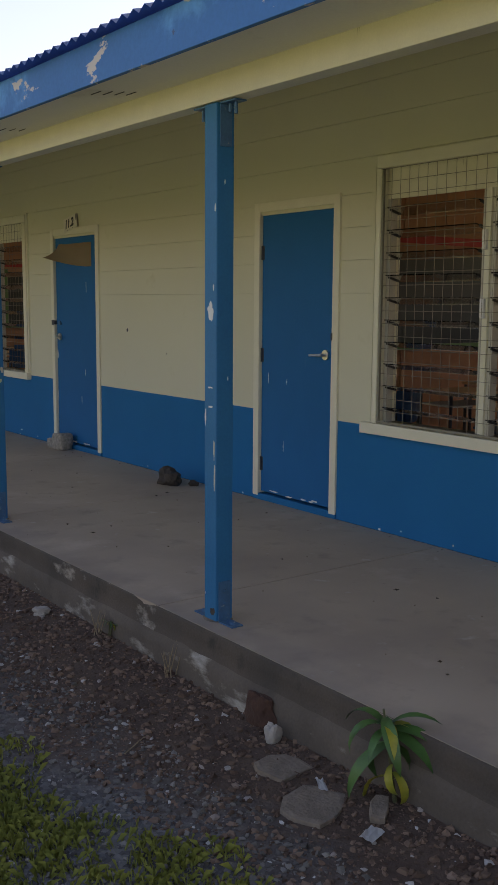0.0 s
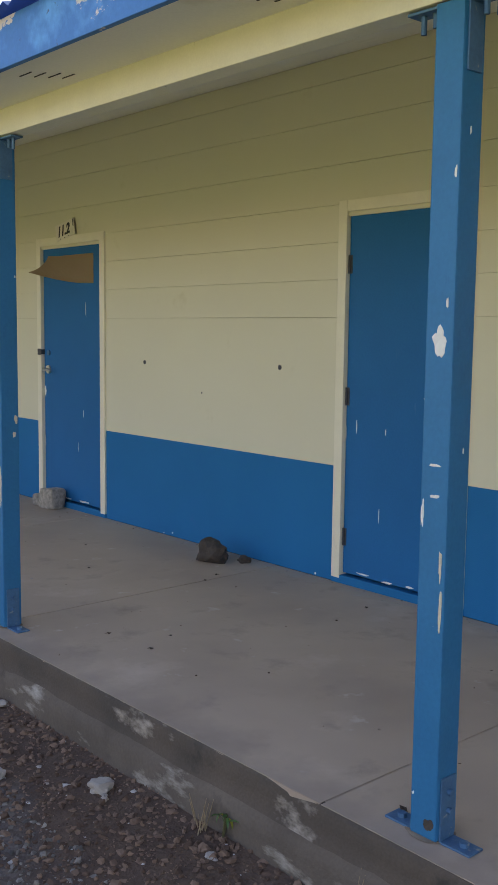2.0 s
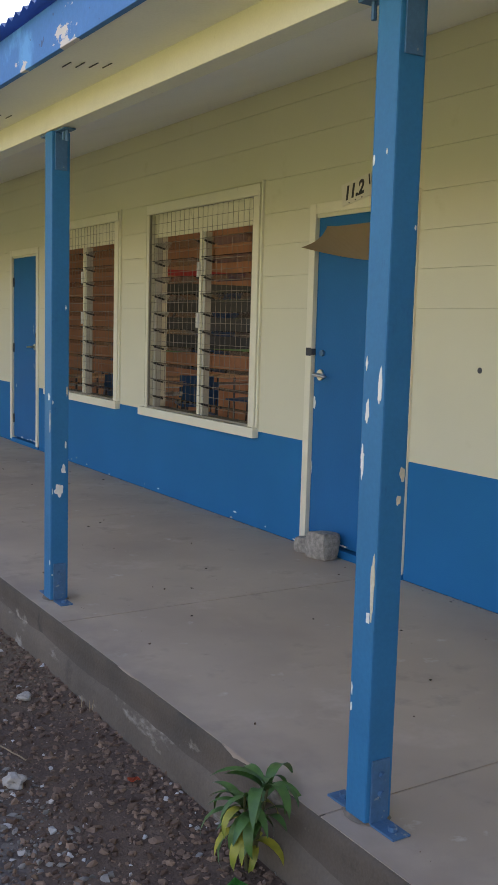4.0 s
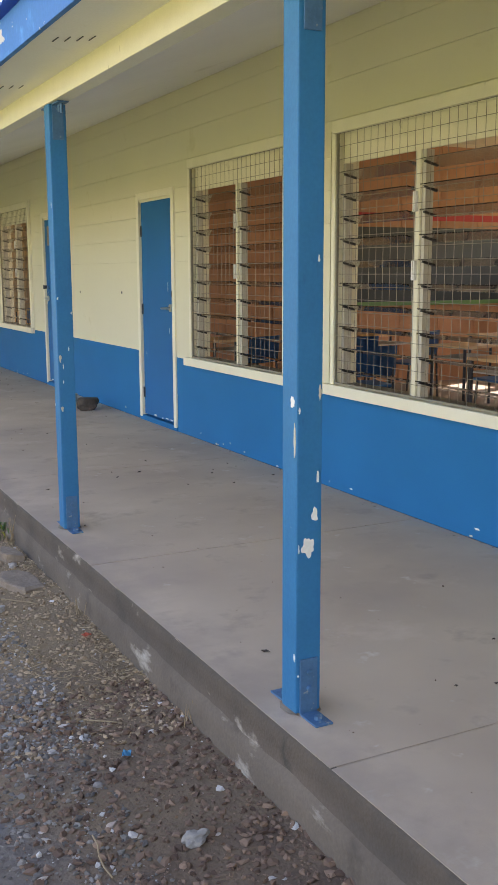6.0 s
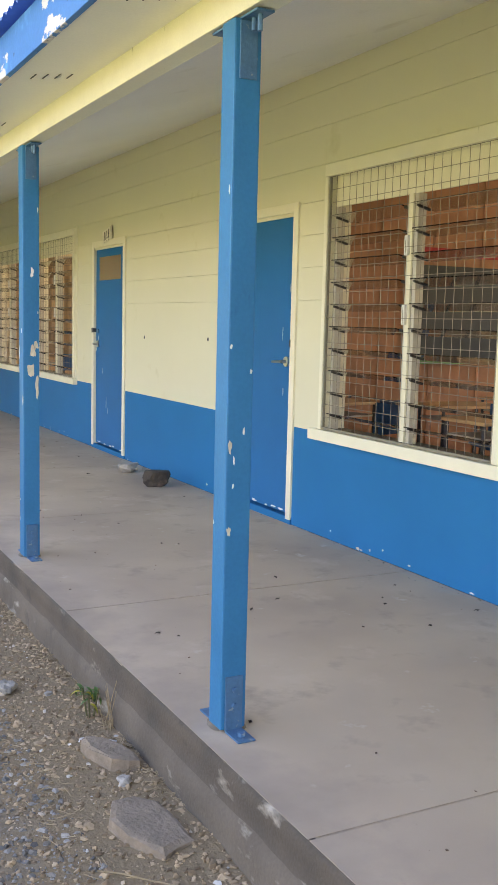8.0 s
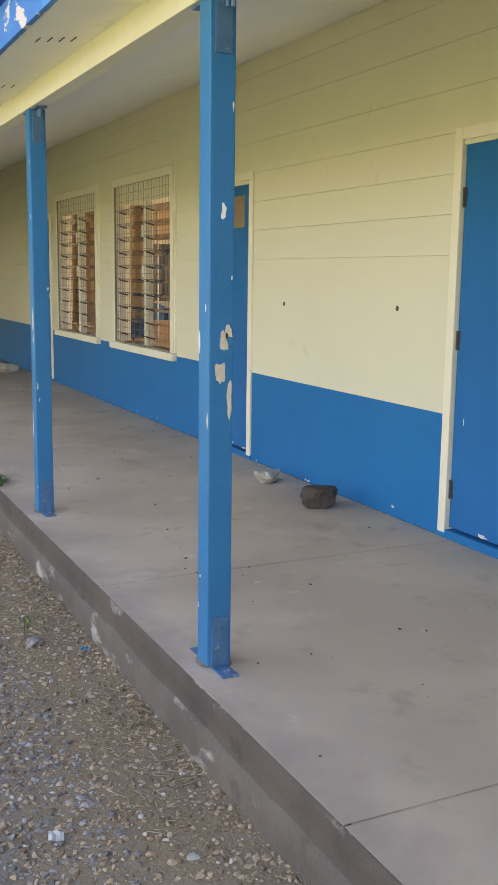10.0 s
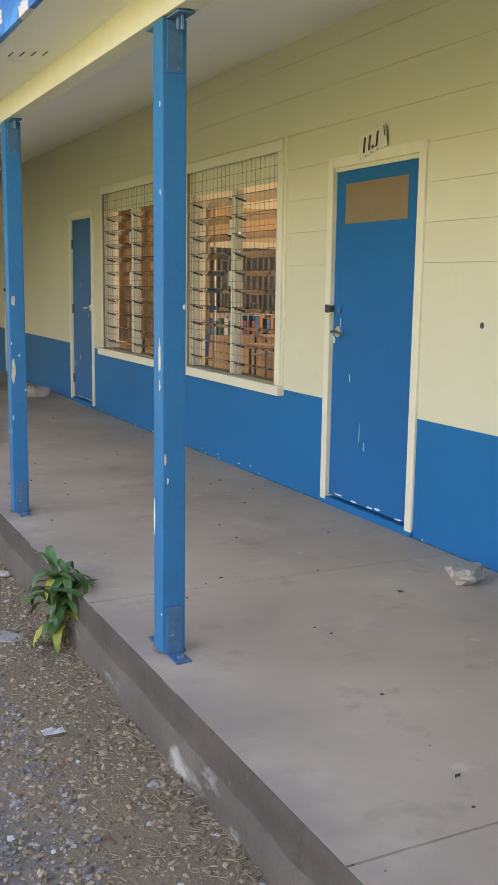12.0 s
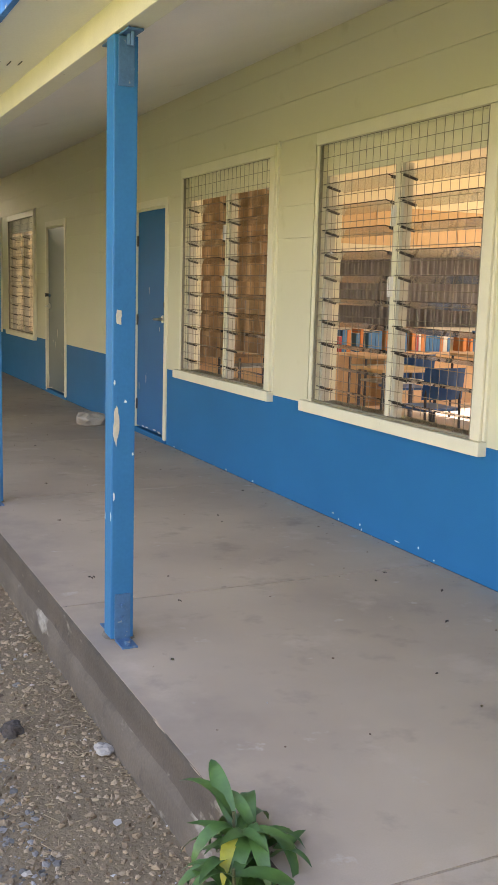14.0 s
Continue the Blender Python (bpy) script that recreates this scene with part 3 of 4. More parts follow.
def cardboard(y0, y1, z0, z1, curl):
    """A sheet of cardboard taped over a door's pane; one corner curls away from it."""
    bm = bmesh.new()
    nx, nz = 12, 8
    g = []
    for j in range(nz + 1):
        row = []
        for i in range(nx + 1):
            u, v = i / nx, j / nz
            y, z = y0 + (y1 - y0) * u, z0 + (z1 - z0) * v
            lift = curl * max(0, (u - 0.45) + (0.55 - v) * 0.7) ** 2
            row.append(bm.verts.new((0.0095 - lift * 0.55 - 0.002 * noise.noise((u * 3, v * 3, y0)), y + lift * 0.25, z + lift * 0.35)))
        g.append(row)
    for j in range(nz):
        for i in range(nx):
            bm.faces.new((g[j][i], g[j][i + 1], g[j + 1][i + 1], g[j + 1][i]))
    bmesh.ops.solidify(bm, geom=bm.faces[:], thickness=-0.003)
    return bm


tagged(link("cardboard_sheet", cardboard(0.13, 0.78, 1.775, 2.00, 0.32), CARD), "torn brown cardboard hanging off a blue door", "cardboard")
tagged(link("cardboard_sheet", cardboard(P + 0.13, P + 0.775, 1.75, 1.985, 0.0), CARD), "brown cardboard taped over a blue door's pane", "cardboard")
tagged(link("cardboard_sheet", cardboard(-P + 0.13, -P + 0.775, 1.75, 1.985, 0.0), CARD), "brown cardboard taped over a blue door's pane", "cardboard")

# ---- louvre windows ----
def louvre_window(name, w):
    """Timber frame, wire grille, aluminium louvre galleries and open glass blades; origin at the lower corner of smaller y."""
    d = tagged(new(name), "louvre window behind a wire grille in cream frame", "window", kind="structure")
    F, G, D0 = 0.075, 0.035, -0.03
    z0, z1 = 0.625, 2.335
    part("window_sill", box(D0 - 0.02, 0.02, -0.02, w + 0.03, z0, z0 + 0.07, 0.005), TRIM, d)
    part("frame_head", box(D0 - 0.002, 0.02, -0.002, w - 0.058, z1 - F, z1, 0.005), TRIM, d)
    for a, c in ((0, F), (w - 0.06 - G, w - 0.06)):
        part("frame_side", box(D0, TH, a, c, z0 + 0.071, z1 - F - 0.001, 0.005), TRIM, d)
    part("frame_lip", box(D0 + 0.012, 0.02, -0.022, -0.003, z0 + 0.075, z1 + 0.02, 0.003), TRIM, d)
    part("frame_return", box(0.004, TH, w - 0.0595, w, z0 + 0.071, z1 - 0.004, 0.002), TRIM, d)
    part("inner_sill", box(0.021, TH, F, w - 0.06 - G, 0.66, 0.70, 0.003), TRIM, d)
    part("inner_head", box(0.021, TH, F, w - 0.06 - G, z1 - F - 0.004, z1 - F + 0.02), TRIM, d)
    a, c, lo, hi = F + 0.002, w - 0.06 - G - 0.002, z0 + 0.075, z1 - F - 0.004
    bm = bmesh.new()
    n = 22
    for i in range(n + 1):
        y = a + (c - a) * i / n
        rod((-0.012, y, lo), (-0.012, y, hi), 0.0016, 5, bm)
    n = 20
    for i in range(n + 1):
        z = lo + (hi - lo) * i / n
        rod((-0.0165, a, z), (-0.0165, c, z), 0.0018, 5, bm)
    grille = part("wire_grille", bm, WIRE, d, "welded wire security mesh")
    bm = bmesh.new()
    for y in (a, c - 0.012):
        box(-0.023, -0.006, y, y + 0.012, lo, hi, 0, bm)
    box(-0.0225, -0.0065, a, c, lo, lo + 0.012, 0, bm)
    part("grille_edge", bm, WIRE, grille)
    part("transom_board", box(0.03, 0.05, a, c, 2.08, hi + 0.002, 0.002), TRIM, d, "cream board above the louvres")
    mid = (a + c) / 2
    part("mullion", box(0.015, 0.10, mid - 0.018, mid + 0.018, 0.70, 2.08, 0.003), TRIM, d, "white painted centre mullion")
    for z in (1.42, 1.80):
        part("latch_plate", box(-0.006, 0.014, mid - 0.006, mid + 0.022, z - 0.055, z + 0.055, 0.003), LITTER, d, "white louvre handle")
    clip = None
    blade = None
    bays = ((a, mid - 0.018), (mid + 0.018, c))
    for b0, b1 in bays:
        for y in (b0, b1 - 0.03):
            bm = box(0.030, 0.085, y, y + 0.03, 0.70, 2.08, 0.002)
            part("gallery", bm, ALU, d, "aluminium louvre gallery")
        for i in range(10):
            z = 0.78 + i * 0.136
            for y in (b0 + 0.031, b1 - 0.047):
                if clip is None:
                    m = box(-0.045, 0.045, 0, 0.016, -0.008, 0.008, 0.002)
                    clip = part("blade_clip", m, BLACK, d, "black louvre blade clip")
                    o = clip
                else:
                    o = again(clip, d)
                o.location, o.rotation_euler = (0.058, y, z), (0, radians(14), 0)
            if blade is None:
                blade = part("glass_blade", box(-0.075, 0.075, 0, (b1 - b0) - 0.08, -0.003, 0.003), GLASS, d, "clear glass louvre blade")
                blade.visible_shadow = False
                o = blade
            else:
                o = again(blade, d)
                o.visible_shadow = False
            o.location, o.rotation_euler = (0.058, b0 + 0.040, z + 0.002), (0, radians(14), 0)
    return d


wins = [q for q in openings if q[0] == "w"]
first = louvre_window("window_1", WIN_A[1] - WIN_A[0] - 0.005)
first.location = (0, wins[0][1], 0)
for i, q in enumerate(wins[1:]):
    o = copy_thing(first, pose(0, q[1], 0))
    o.name = "window_%d" % (i + 2)
    for c in o.children_recursive:
        if c.name.startswith("glass_blade"):
            c.visible_shadow = False

# ---- posts ----
def post():
    s = thing("veranda_post", "chipped blue square post on a steel bracket", "post", group="veranda posts")
    h = 0.046
    part("shaft", box(-h, h, -h, h, 0.006, 2.279, 0.006), POSTBLUE, s)
    for sg in (-1, 1):
        bm = box(-0.032, 0.032, min(sg * h, sg * (h + 0.006)), max(sg * h, sg * (h + 0.006)), 0.0, 0.19, 0.002)
        box(-0.032, 0.032, min(sg * (h + 0.001), sg * (h + 0.105)), max(sg * (h + 0.001), sg * (h + 0.105)), 0.0, 0.007, 0.002, bm)
        br = part("base_bracket", bm, BRACKET, s, "blue painted steel angle bracket")
        for z in (0.09, 0.145):
            part("bolt", rod((0, sg * (h + 0.005), z), (0, sg * (h + 0.018), z), 0.010, 6), BRACKET, br)
        part("bolt", rod((0, sg * (h + 0.065), 0.006), (0, sg * (h + 0.065), 0.02), 0.014, 6), BRACKET, br)
        tb = part("top_bracket", box(-0.03, 0.03, min(sg * h, sg * (h + 0.11)), max(sg * h, sg * (h + 0.11)), 2.273, 2.2805, 0.002), BRACKET, s, "blue painted steel top plate")
        box_ = box(-0.03, 0.03, min(sg * h, sg * (h + 0.006)), max(sg * h, sg * (h + 0.006)), 2.10, 2.272, 0.002)
        part("strap", box_, BRACKET, tb)
        part("bolt", rod((0, sg * (h + 0.075), 2.225), (0, sg * (h + 0.075), 2.274), 0.008, 8), BRACKET, tb)
        part("bolt", rod((0, sg * (h + 0.035), 2.235), (0, sg * (h + 0.035), 2.274), 0.008, 8), BRACKET, tb)
    part("mortar_pad", rock(0.062, 0.075, 0.0045, 3.3, 0.2, 2), RUBBLE, s, "rough mortar under the post")
    return s


POST_X, POST_Y = -1.845, [-9.72, -7.17, -4.59, -2.03, 0.465, 3.06, 5.645, 8.145, 10.625] + [10.675 + 2.55 * i for i in range(1, 6)]
p0 = post()
p0.location = (POST_X, POST_Y[0], 0)
posts = [p0] + [copy_thing(p0, pose(POST_X, y, 0)) for y in POST_Y[1:]]


def chip(i, face, off, z, w, h, seed, m=CHIP):
    """A flake of missing paint: face 's' looks along -y, 'w' along -x."""
    f = part("paint_chip", flake(w, h, seed), m, posts[i + 2], "flaked paint showing pale primer")
    if face == "w":
        f.location = (-0.0462, off, z)
    else:
        f.matrix_local = Matrix.Translation((off, -0.0462, z)) @ pose(0, 0, 0, 0, 0, 90)
    return f


for i, face, off, z, w, h, seed, m in (
    (0, "w", 0.0, 1.405, 0.05, 0.095, 1, WHITECHIP), (0, "w", -0.035, 0.66, 0.014, 0.16, 2, CHIP), (0, "w", -0.03, 0.80, 0.012, 0.12, 3, CHIP),
    (0, "w", 0.036, 0.93, 0.012, 0.10, 4, WHITECHIP), (0, "w", -0.005, 0.985, 0.04, 0.012, 5, WHITECHIP), (0, "w", 0.0, 1.07, 0.05, 0.01, 6, WHITECHIP), (0, "w", -0.02, 0.05, 0.045, 0.05, 7, DARKSTONE),
    (1, "w", -0.03, 1.24, 0.022, 0.11, 8, WHITECHIP), (1, "w", 0.02, 1.17, 0.02, 0.08, 9, WHITECHIP), (1, "w", 0.033, 1.03, 0.018, 0.10, 10, WHITECHIP), (1, "w", 0.03, 1.30, 0.010, 0.05, 11, WHITECHIP),
    (1, "s", 0.030, 1.0, 0.024, 0.05, 12, CHIP), (1, "s", 0.022, 0.93, 0.02, 0.04, 13, CHIP), (1, "w", -0.034, 0.70, 0.018, 0.26, 14, CHIP), (1, "w", -0.02, 0.60, 0.02, 0.04, 15, WHITECHIP),
    (2, "s", -0.005, 0.56, 0.06, 0.085, 16, WHITECHIP), (2, "s", 0.02, 0.66, 0.026, 0.06, 17, WHITECHIP), (2, "w", -0.02, 1.02, 0.03, 0.05, 18, WHITECHIP), (2, "w", -0.034, 0.9, 0.014, 0.12, 19, CHIP),
    (2, "s", 0.036, 1.05, 0.012, 0.06, 20, CHIP), (2, "s", 0.03, 0.78, 0.012, 0.05, 21, WHITECHIP),
    (3, "s", -0.036, 1.28, 0.012, 0.02, 22, WHITECHIP), (3, "s", -0.034, 0.96, 0.016, 0.05, 23, CHIP), (3, "s", -0.032, 0.68, 0.018, 0.045, 24, CHIP), (3, "s", 0.036, 1.2, 0.01, 0.02, 25, WHITECHIP),
    (4, "s", 0.005, 1.60, 0.025, 0.07, 26, WHITECHIP), (4, "s", 0.012, 1.17, 0.04, 0.10, 27, CHIP), (4, "s", -0.002, 1.06, 0.045, 0.10, 28, CHIP), (4, "s", 0.032, 0.97, 0.024, 0.17, 29, CHIP), (4, "s", 0.025, 1.20, 0.036, 0.06, 30, CHIP),
    (4, "w", 0.036, 1.16, 0.014, 0.09, 31, WHITECHIP), (4, "w", -0.036, 0.9, 0.012, 0.07, 32, CHIP),
    (5, "w", -0.02, 1.12, 0.026, 0.17, 33, CHIP), (5, "w", -0.02, 1.02, 0.016, 0.06, 34, CHIP), (5, "w", 0.036, 0.52, 0.014, 0.18, 35, WHITECHIP), (5, "s", -0.035, 0.75, 0.012, 0.05, 36, CHIP),
    (6, "s", -0.022, 1.27, 0.036, 0.07, 37, CHIP), (6, "s", -0.03, 0.86, 0.03, 0.18, 38, CHIP), (6, "s", 0.006, 0.95, 0.014, 0.016, 39, WHITECHIP)):
    chip(i, face, off, z, w, h, seed, m)
rnd = random.Random(77)
for i in range(-1, 10):
    for j in range(5):
        chip(i, rnd.choice("ws"), rnd.choice((-0.037, 0.037, 0.03 * (rnd.random() * 2 - 1))), 0.1 + 1.9 * rnd.random(), 0.005 + 0.006 * rnd.random(), 0.01 + 0.03 * rnd.random(), 100 + i * 20 + j, WHITECHIP)

# ---- loose stones on the veranda ----
def stone(name, label, x, y, z, sx, sy, sz, seed, m, turn=0, flat=0.0, rough=0.28, group=""):
    ob = tagged(link(name, rock(sx, sy, sz, seed, rough, 3, flat), m, smooth=False), label, "rock", group)
    ob.location, ob.rotation_euler = (x, y, z), (0, 0, radians(turn))
    return ob


stone("rock", "dark round lava rock beside the wall", -0.24, -1.63, 0, 0.085, 0.105, 0.078, 1.7, DARKSTONE, 20)
stone("rock", "small dark stone chip beside the wall", -0.12, -1.78, 0, 0.03, 0.04, 0.028, 2.9, DARKSTONE, 50)
def lump(label, x, y, w, l, h, seed, turn):
    """A broken block of concrete with blunt corners."""
    bm = box(-w / 2, w / 2, -l / 2, l / 2, 0, h, min(w, h) * 0.22)
    bmesh.ops.subdivide_edges(bm, edges=bm.edges[:], cuts=2, use_grid_fill=True)
    for v in bm.verts:
        d = Vector((noise.noise(v.co * 9 + Vector((seed, 0, 0))), noise.noise(v.co * 9 + Vector((0, seed, 0))), noise.noise(v.co * 9 + Vector((0, 0, seed)))))
        v.co += d * 0.016
        v.co.z = max(v.co.z, 0)
    ob = tagged(link("concrete_lump", bm, LUMP), label, "rock")
    ob.location, ob.rotation_euler = (x, y, 0), (0, 0, radians(turn))
    return ob


LUMP = mat("speckled_concrete", (0.40, 0.37, 0.33), 0.95, 0.3, 40, 0.7, 90, col2=(0.22, 0.2, 0.18))
lump("speckled grey concrete lump at a door's foot", -0.11, 0.57, 0.15, 0.17, 0.165, 4.2, 12)
lump("broken grey concrete piece at a door's foot", -0.10, 0.75, 0.12, 0.13, 0.10, 6.6, 40)
stone("rock", "dark blocky rock on the veranda floor", -0.29, 7.60, 0, 0.11, 0.085, 0.095, 7.3, DARKSTONE, -15, 0.35, 0.25)
stone("rock", "flat pale stone on the veranda floor", -0.24, 8.38, 0, 0.10, 0.09, 0.055, 8.8, PALESTONE, 30, 0.2, 0.35)
stone("rock", "pale rounded lump by the wall", -0.30, 16.45, 0, 0.16, 0.14, 0.085, 9.4, PALESTONE, 0, 0.2, 0.2)


# flaked paint and grit along the wall's foot
rnd = random.Random(31)
for i in range(50):
    y = -7.0 + 22 * rnd.random()
    if any(q[0] != "w" and q[1] - 0.06 < y < q[2] + 0.06 for q in openings):
        continue
    f = part("paint_chip", flake(0.012 + 0.04 * rnd.random() ** 2, 0.008 + 0.014 * rnd.random(), i * 1.7), WHITECHIP if i % 3 else CHIP, wall, "flaked paint at the wall's foot")
    f.location = (-0.0003, y, 0.012 + 0.05 * rnd.random() ** 3)

# ---- classrooms behind the windows ----
def pinboard(y, x0, x1, z0, z1, m, label):
    s = thing("pinboard", label, "board", (0, y, 0))
    part("panel", box(x0, x1, -0.02, 0, z0, z1, 0.003), m, s)
    for x in [x0 + 0.6 * i for i in range(1, int((x1 - x0) / 0.6) + 1)]:
        part("batten", box(x - 0.012, x + 0.012, -0.03, -0.02, z0, z1, 0.002), m, s)
    return s


def chalkboard(y, x0, x1, z0, z1):
    s = thing("chalkboard", "dark chalkboard in a green timber frame", "chalkboard", (0, y, 0))
    part("surface", box(x0, x1, -0.025, 0, z0, z1), BOARDGREEN, s)
    for a, c in ((x0 - 0.09, x0), (x1, x1 + 0.09)):
        part("frame_side", box(a, c, -0.04, 0, z0 - 0.05, z1 + 0.05, 0.003), FRAMEGREEN, s)
    part("ledge", box(x0, x1, -0.08, 0, z0 - 0.05, z0, 0.003), FRAMEGREEN, s)
    return s


def desk(x, y, turn, c):
    s = thing("school_desk", "tan topped school desk with steel legs", "desk", (x, y, 0.02), (0, 0, turn), "school desks")
    part("top", box(-0.3, 0.3, -0.22, 0.22, 0.70, 0.725, 0.006), TANWOOD, s)
    part("book_tray", box(-0.27, 0.27, -0.19, 0.19, 0.60, 0.615, 0.003), ALU, s)
    for a in (-0.27, 0.27):
        for e in (-0.19, 0.19):
            part("leg", rod((a, e, 0), (a, e, 0.70), 0.014, 8), RUST, s)
    return s


def chair(x, y, turn):
    s = thing("school_chair", "blue plastic school chair with steel legs", "chair", (x, y, 0.02), (0, 0, turn), "school chairs")
    part("seat", box(-0.2, 0.2, -0.2, 0.2, 0.42, 0.445, 0.01), CHAIRBLUE, s)
    bm = bmesh.new()
    g = []
    for j in range(5):
        g.append([bm.verts.new((-0.2 + 0.4 * i / 6, 0.2 + 0.03 * j / 4 + 0.04 * (1 - ((i - 3) / 3) ** 2), 0.52 + 0.26 * j / 4)) for i in range(7)])
    for j in range(4):
        for i in range(6):
            bm.faces.new((g[j][i], g[j][i + 1], g[j + 1][i + 1], g[j + 1][i]))
    bmesh.ops.solidify(bm, geom=bm.faces[:], thickness=0.008)
    part("backrest", bm, CHAIRBLUE, s)
    for a in (-0.17, 0.17):
        part("leg", rod((a, -0.19, 0), (a, -0.15, 0.42), 0.011, 8), RUST, s)
        part("leg", rod((a, 0.24, 0), (a, 0.2, 0.76), 0.011, 8), RUST, s)
    return s


def drape(name, label, y, x0, x1, z0, z1, m, fold=0.09):
    """A pleated curtain hanging against a partition."""
    bm = bmesh.new()
    n = int((x1 - x0) / 0.02)
    rows = []
    for z in (z0, (z0 + z1) / 2, z1):
        rows.append([bm.verts.new((x0 + (x1 - x0) * i / n, -0.05 + 0.028 * math.sin(2 * math.pi * i * 0.02 / fold) + 0.006 * noise.noise((i * 0.3, z * 2, y)), z)) for i in range(n + 1)])
    for a, c in zip(rows, rows[1:]):
        for i in range(n):
            bm.faces.new((a[i], a[i + 1], c[i + 1], c[i]))
    bmesh.ops.solidify(bm, geom=bm.faces[:], thickness=0.004)
    ob = tagged(link(name, bm, m, smooth=True), label, "curtain")
    ob.location = (0, y, 0)
    return ob


def shelf(x0, x1, y):
    s = thing("low_shelf", "low plywood shelf under the curtain", "shelf", (0, y, 0))
    part("top", box(x0, x1, -0.42, -0.06, 0.66, 0.69, 0.004), TANWOOD, s)
    part("base", box(x0, x1, -0.42, -0.06, 0.02, 0.06, 0.004), TANWOOD, s)
    part("back", box(x0, x1, -0.075, -0.06, 0.06, 0.66), TANWOOD, s)
    for x in (x0, (x0 + x1) / 2, x1 - 0.03):
        part("side", box(x, x + 0.03, -0.42, -0.075, 0.06, 0.66, 0.003), TANWOOD, s)
    return s


def book(x, y, z, w, h, d, m, lean=0):
    s = thing("book", "closed book standing on a classroom shelf", "book", (x, y, z), (0, lean, 0), "books on the shelf")
    part("cover", box(0, w, -d, 0, 0, h, 0.003), m, s)
    part("pages", box(0.003, w - 0.003, -d + 0.004, -0.004, 0.0, h + 0.001), PLATE, s)
    return s


for k in (0, 1, 2):
    y = -1.25 + k * P - (0.004 if k else 0.004)
    if k < 2:
        pinboard(y, 0.3, 6.1, 0.02, 2.95, ROOMBROWN, "brown-orange boarded classroom wall")
        chalkboard(y - 0.0305, 2.48, 5.6, 1.05, 1.95)
        s = thing("paper_strip", "red paper strip pinned over the chalkboard", "paper", (0, y - 0.0305, 0))
        part("sheet", box(2.45, 5.7, -0.01, -0.001, 2.04, 2.12), REDPAPER, s)
        for (x, dy, a) in ((1.0, -1.0, 10), (1.9, -1.5, -8), (2.9, -1.1, 5), (1.3, -2.6, 0), (2.6, -2.9, 12), (3.9, -1.9, -6), (2.0, -4.2, 3), (3.5, -4.4, -5)):
            desk(x, y + dy, a, 0)
            chair(x + 0.05, y + dy - 0.45, a + 180 + 12 * math.sin(x * 9))
    else:
        drape("curtain", "dark grey pleated curtain in a classroom", y, 0.9, 6.0, 0.98, 1.86, DRAPE)
        pinboard(y, 1.0, 6.1, 1.95, 2.4, TANWOOD, "tan plywood boards above the curtain")
        shelf(0.8, 6.0, y)
        rnd = random.Random(5)
        x = 1.0
        while x < 5.8:
            w = rnd.choice((0.03, 0.04, 0.05, 0.06))
            if rnd.random() < 0.85:
                m = rnd.choice((BOOKBLUE, BOOKBLUE, BOOKBLUE, BOOKRED, BOOKORANGE, PLATE))
                book(x, y - 0.10, 0.69, w, 0.17 + 0.1 * rnd.random(), 0.2, m)
            x += w + 0.006
        for (x, dy, a) in ((1.2, -1.3, 8), (2.6, -1.5, -6), (4.0, -1.4, 3), (1.8, -3.0, 0), (3.4, -3.1, 9)):
            desk(x, y + dy, a, 0)
            chair(x, y + dy - 0.45, a + 180)
rail = thing("room_divider", "tan curtain hung from a steel rail stand", "curtain", (0, 15.4, 0))
for x in (0.3, 1.55):
    part("rail_post", rod((x, -0.05, 0.02), (x, -0.05, 2.32), 0.015, 8), ALU, rail)
part("rail", rod((0.3, -0.05, 2.31), (1.55, -0.05, 2.31), 0.012, 8), ALU, rail)
cl = drape("curtain_cloth", "", 0, 0.35, 1.5, 0.75, 2.3, TANDRAPE, 0.14)
cl.parent = rail
del cl["category"]

# ---- plants along the kerb ----
def leaf_mesh(length, width, droop, fold=0.25, n=7):
    """A long pointed leaf with a keel, arching over."""
    bm = bmesh.new()
    rows = []
    ang, p = radians(60), Vector((0, 0, 0))
    for i in range(n + 1):
        u = i / n
        w = width * (math.sin(math.pi * min(1, u * 0.92 + 0.08)) ** 0.8) * (1 - 0.25 * u)
        rows.append([bm.verts.new(p + Vector((-w / 2, 0, w * fold * 0.5))), bm.verts.new(p), bm.verts.new(p + Vector((w / 2, 0, w * fold * 0.5)))])
        ang -= droop / n
        p = p + Vector((0, math.cos(ang), math.sin(ang))) * (length / n)
    for a, c in zip(rows, rows[1:]):
        for j in (0, 1):
            bm.faces.new((a[j], a[j + 1], c[j + 1], c[j]))
    return bm


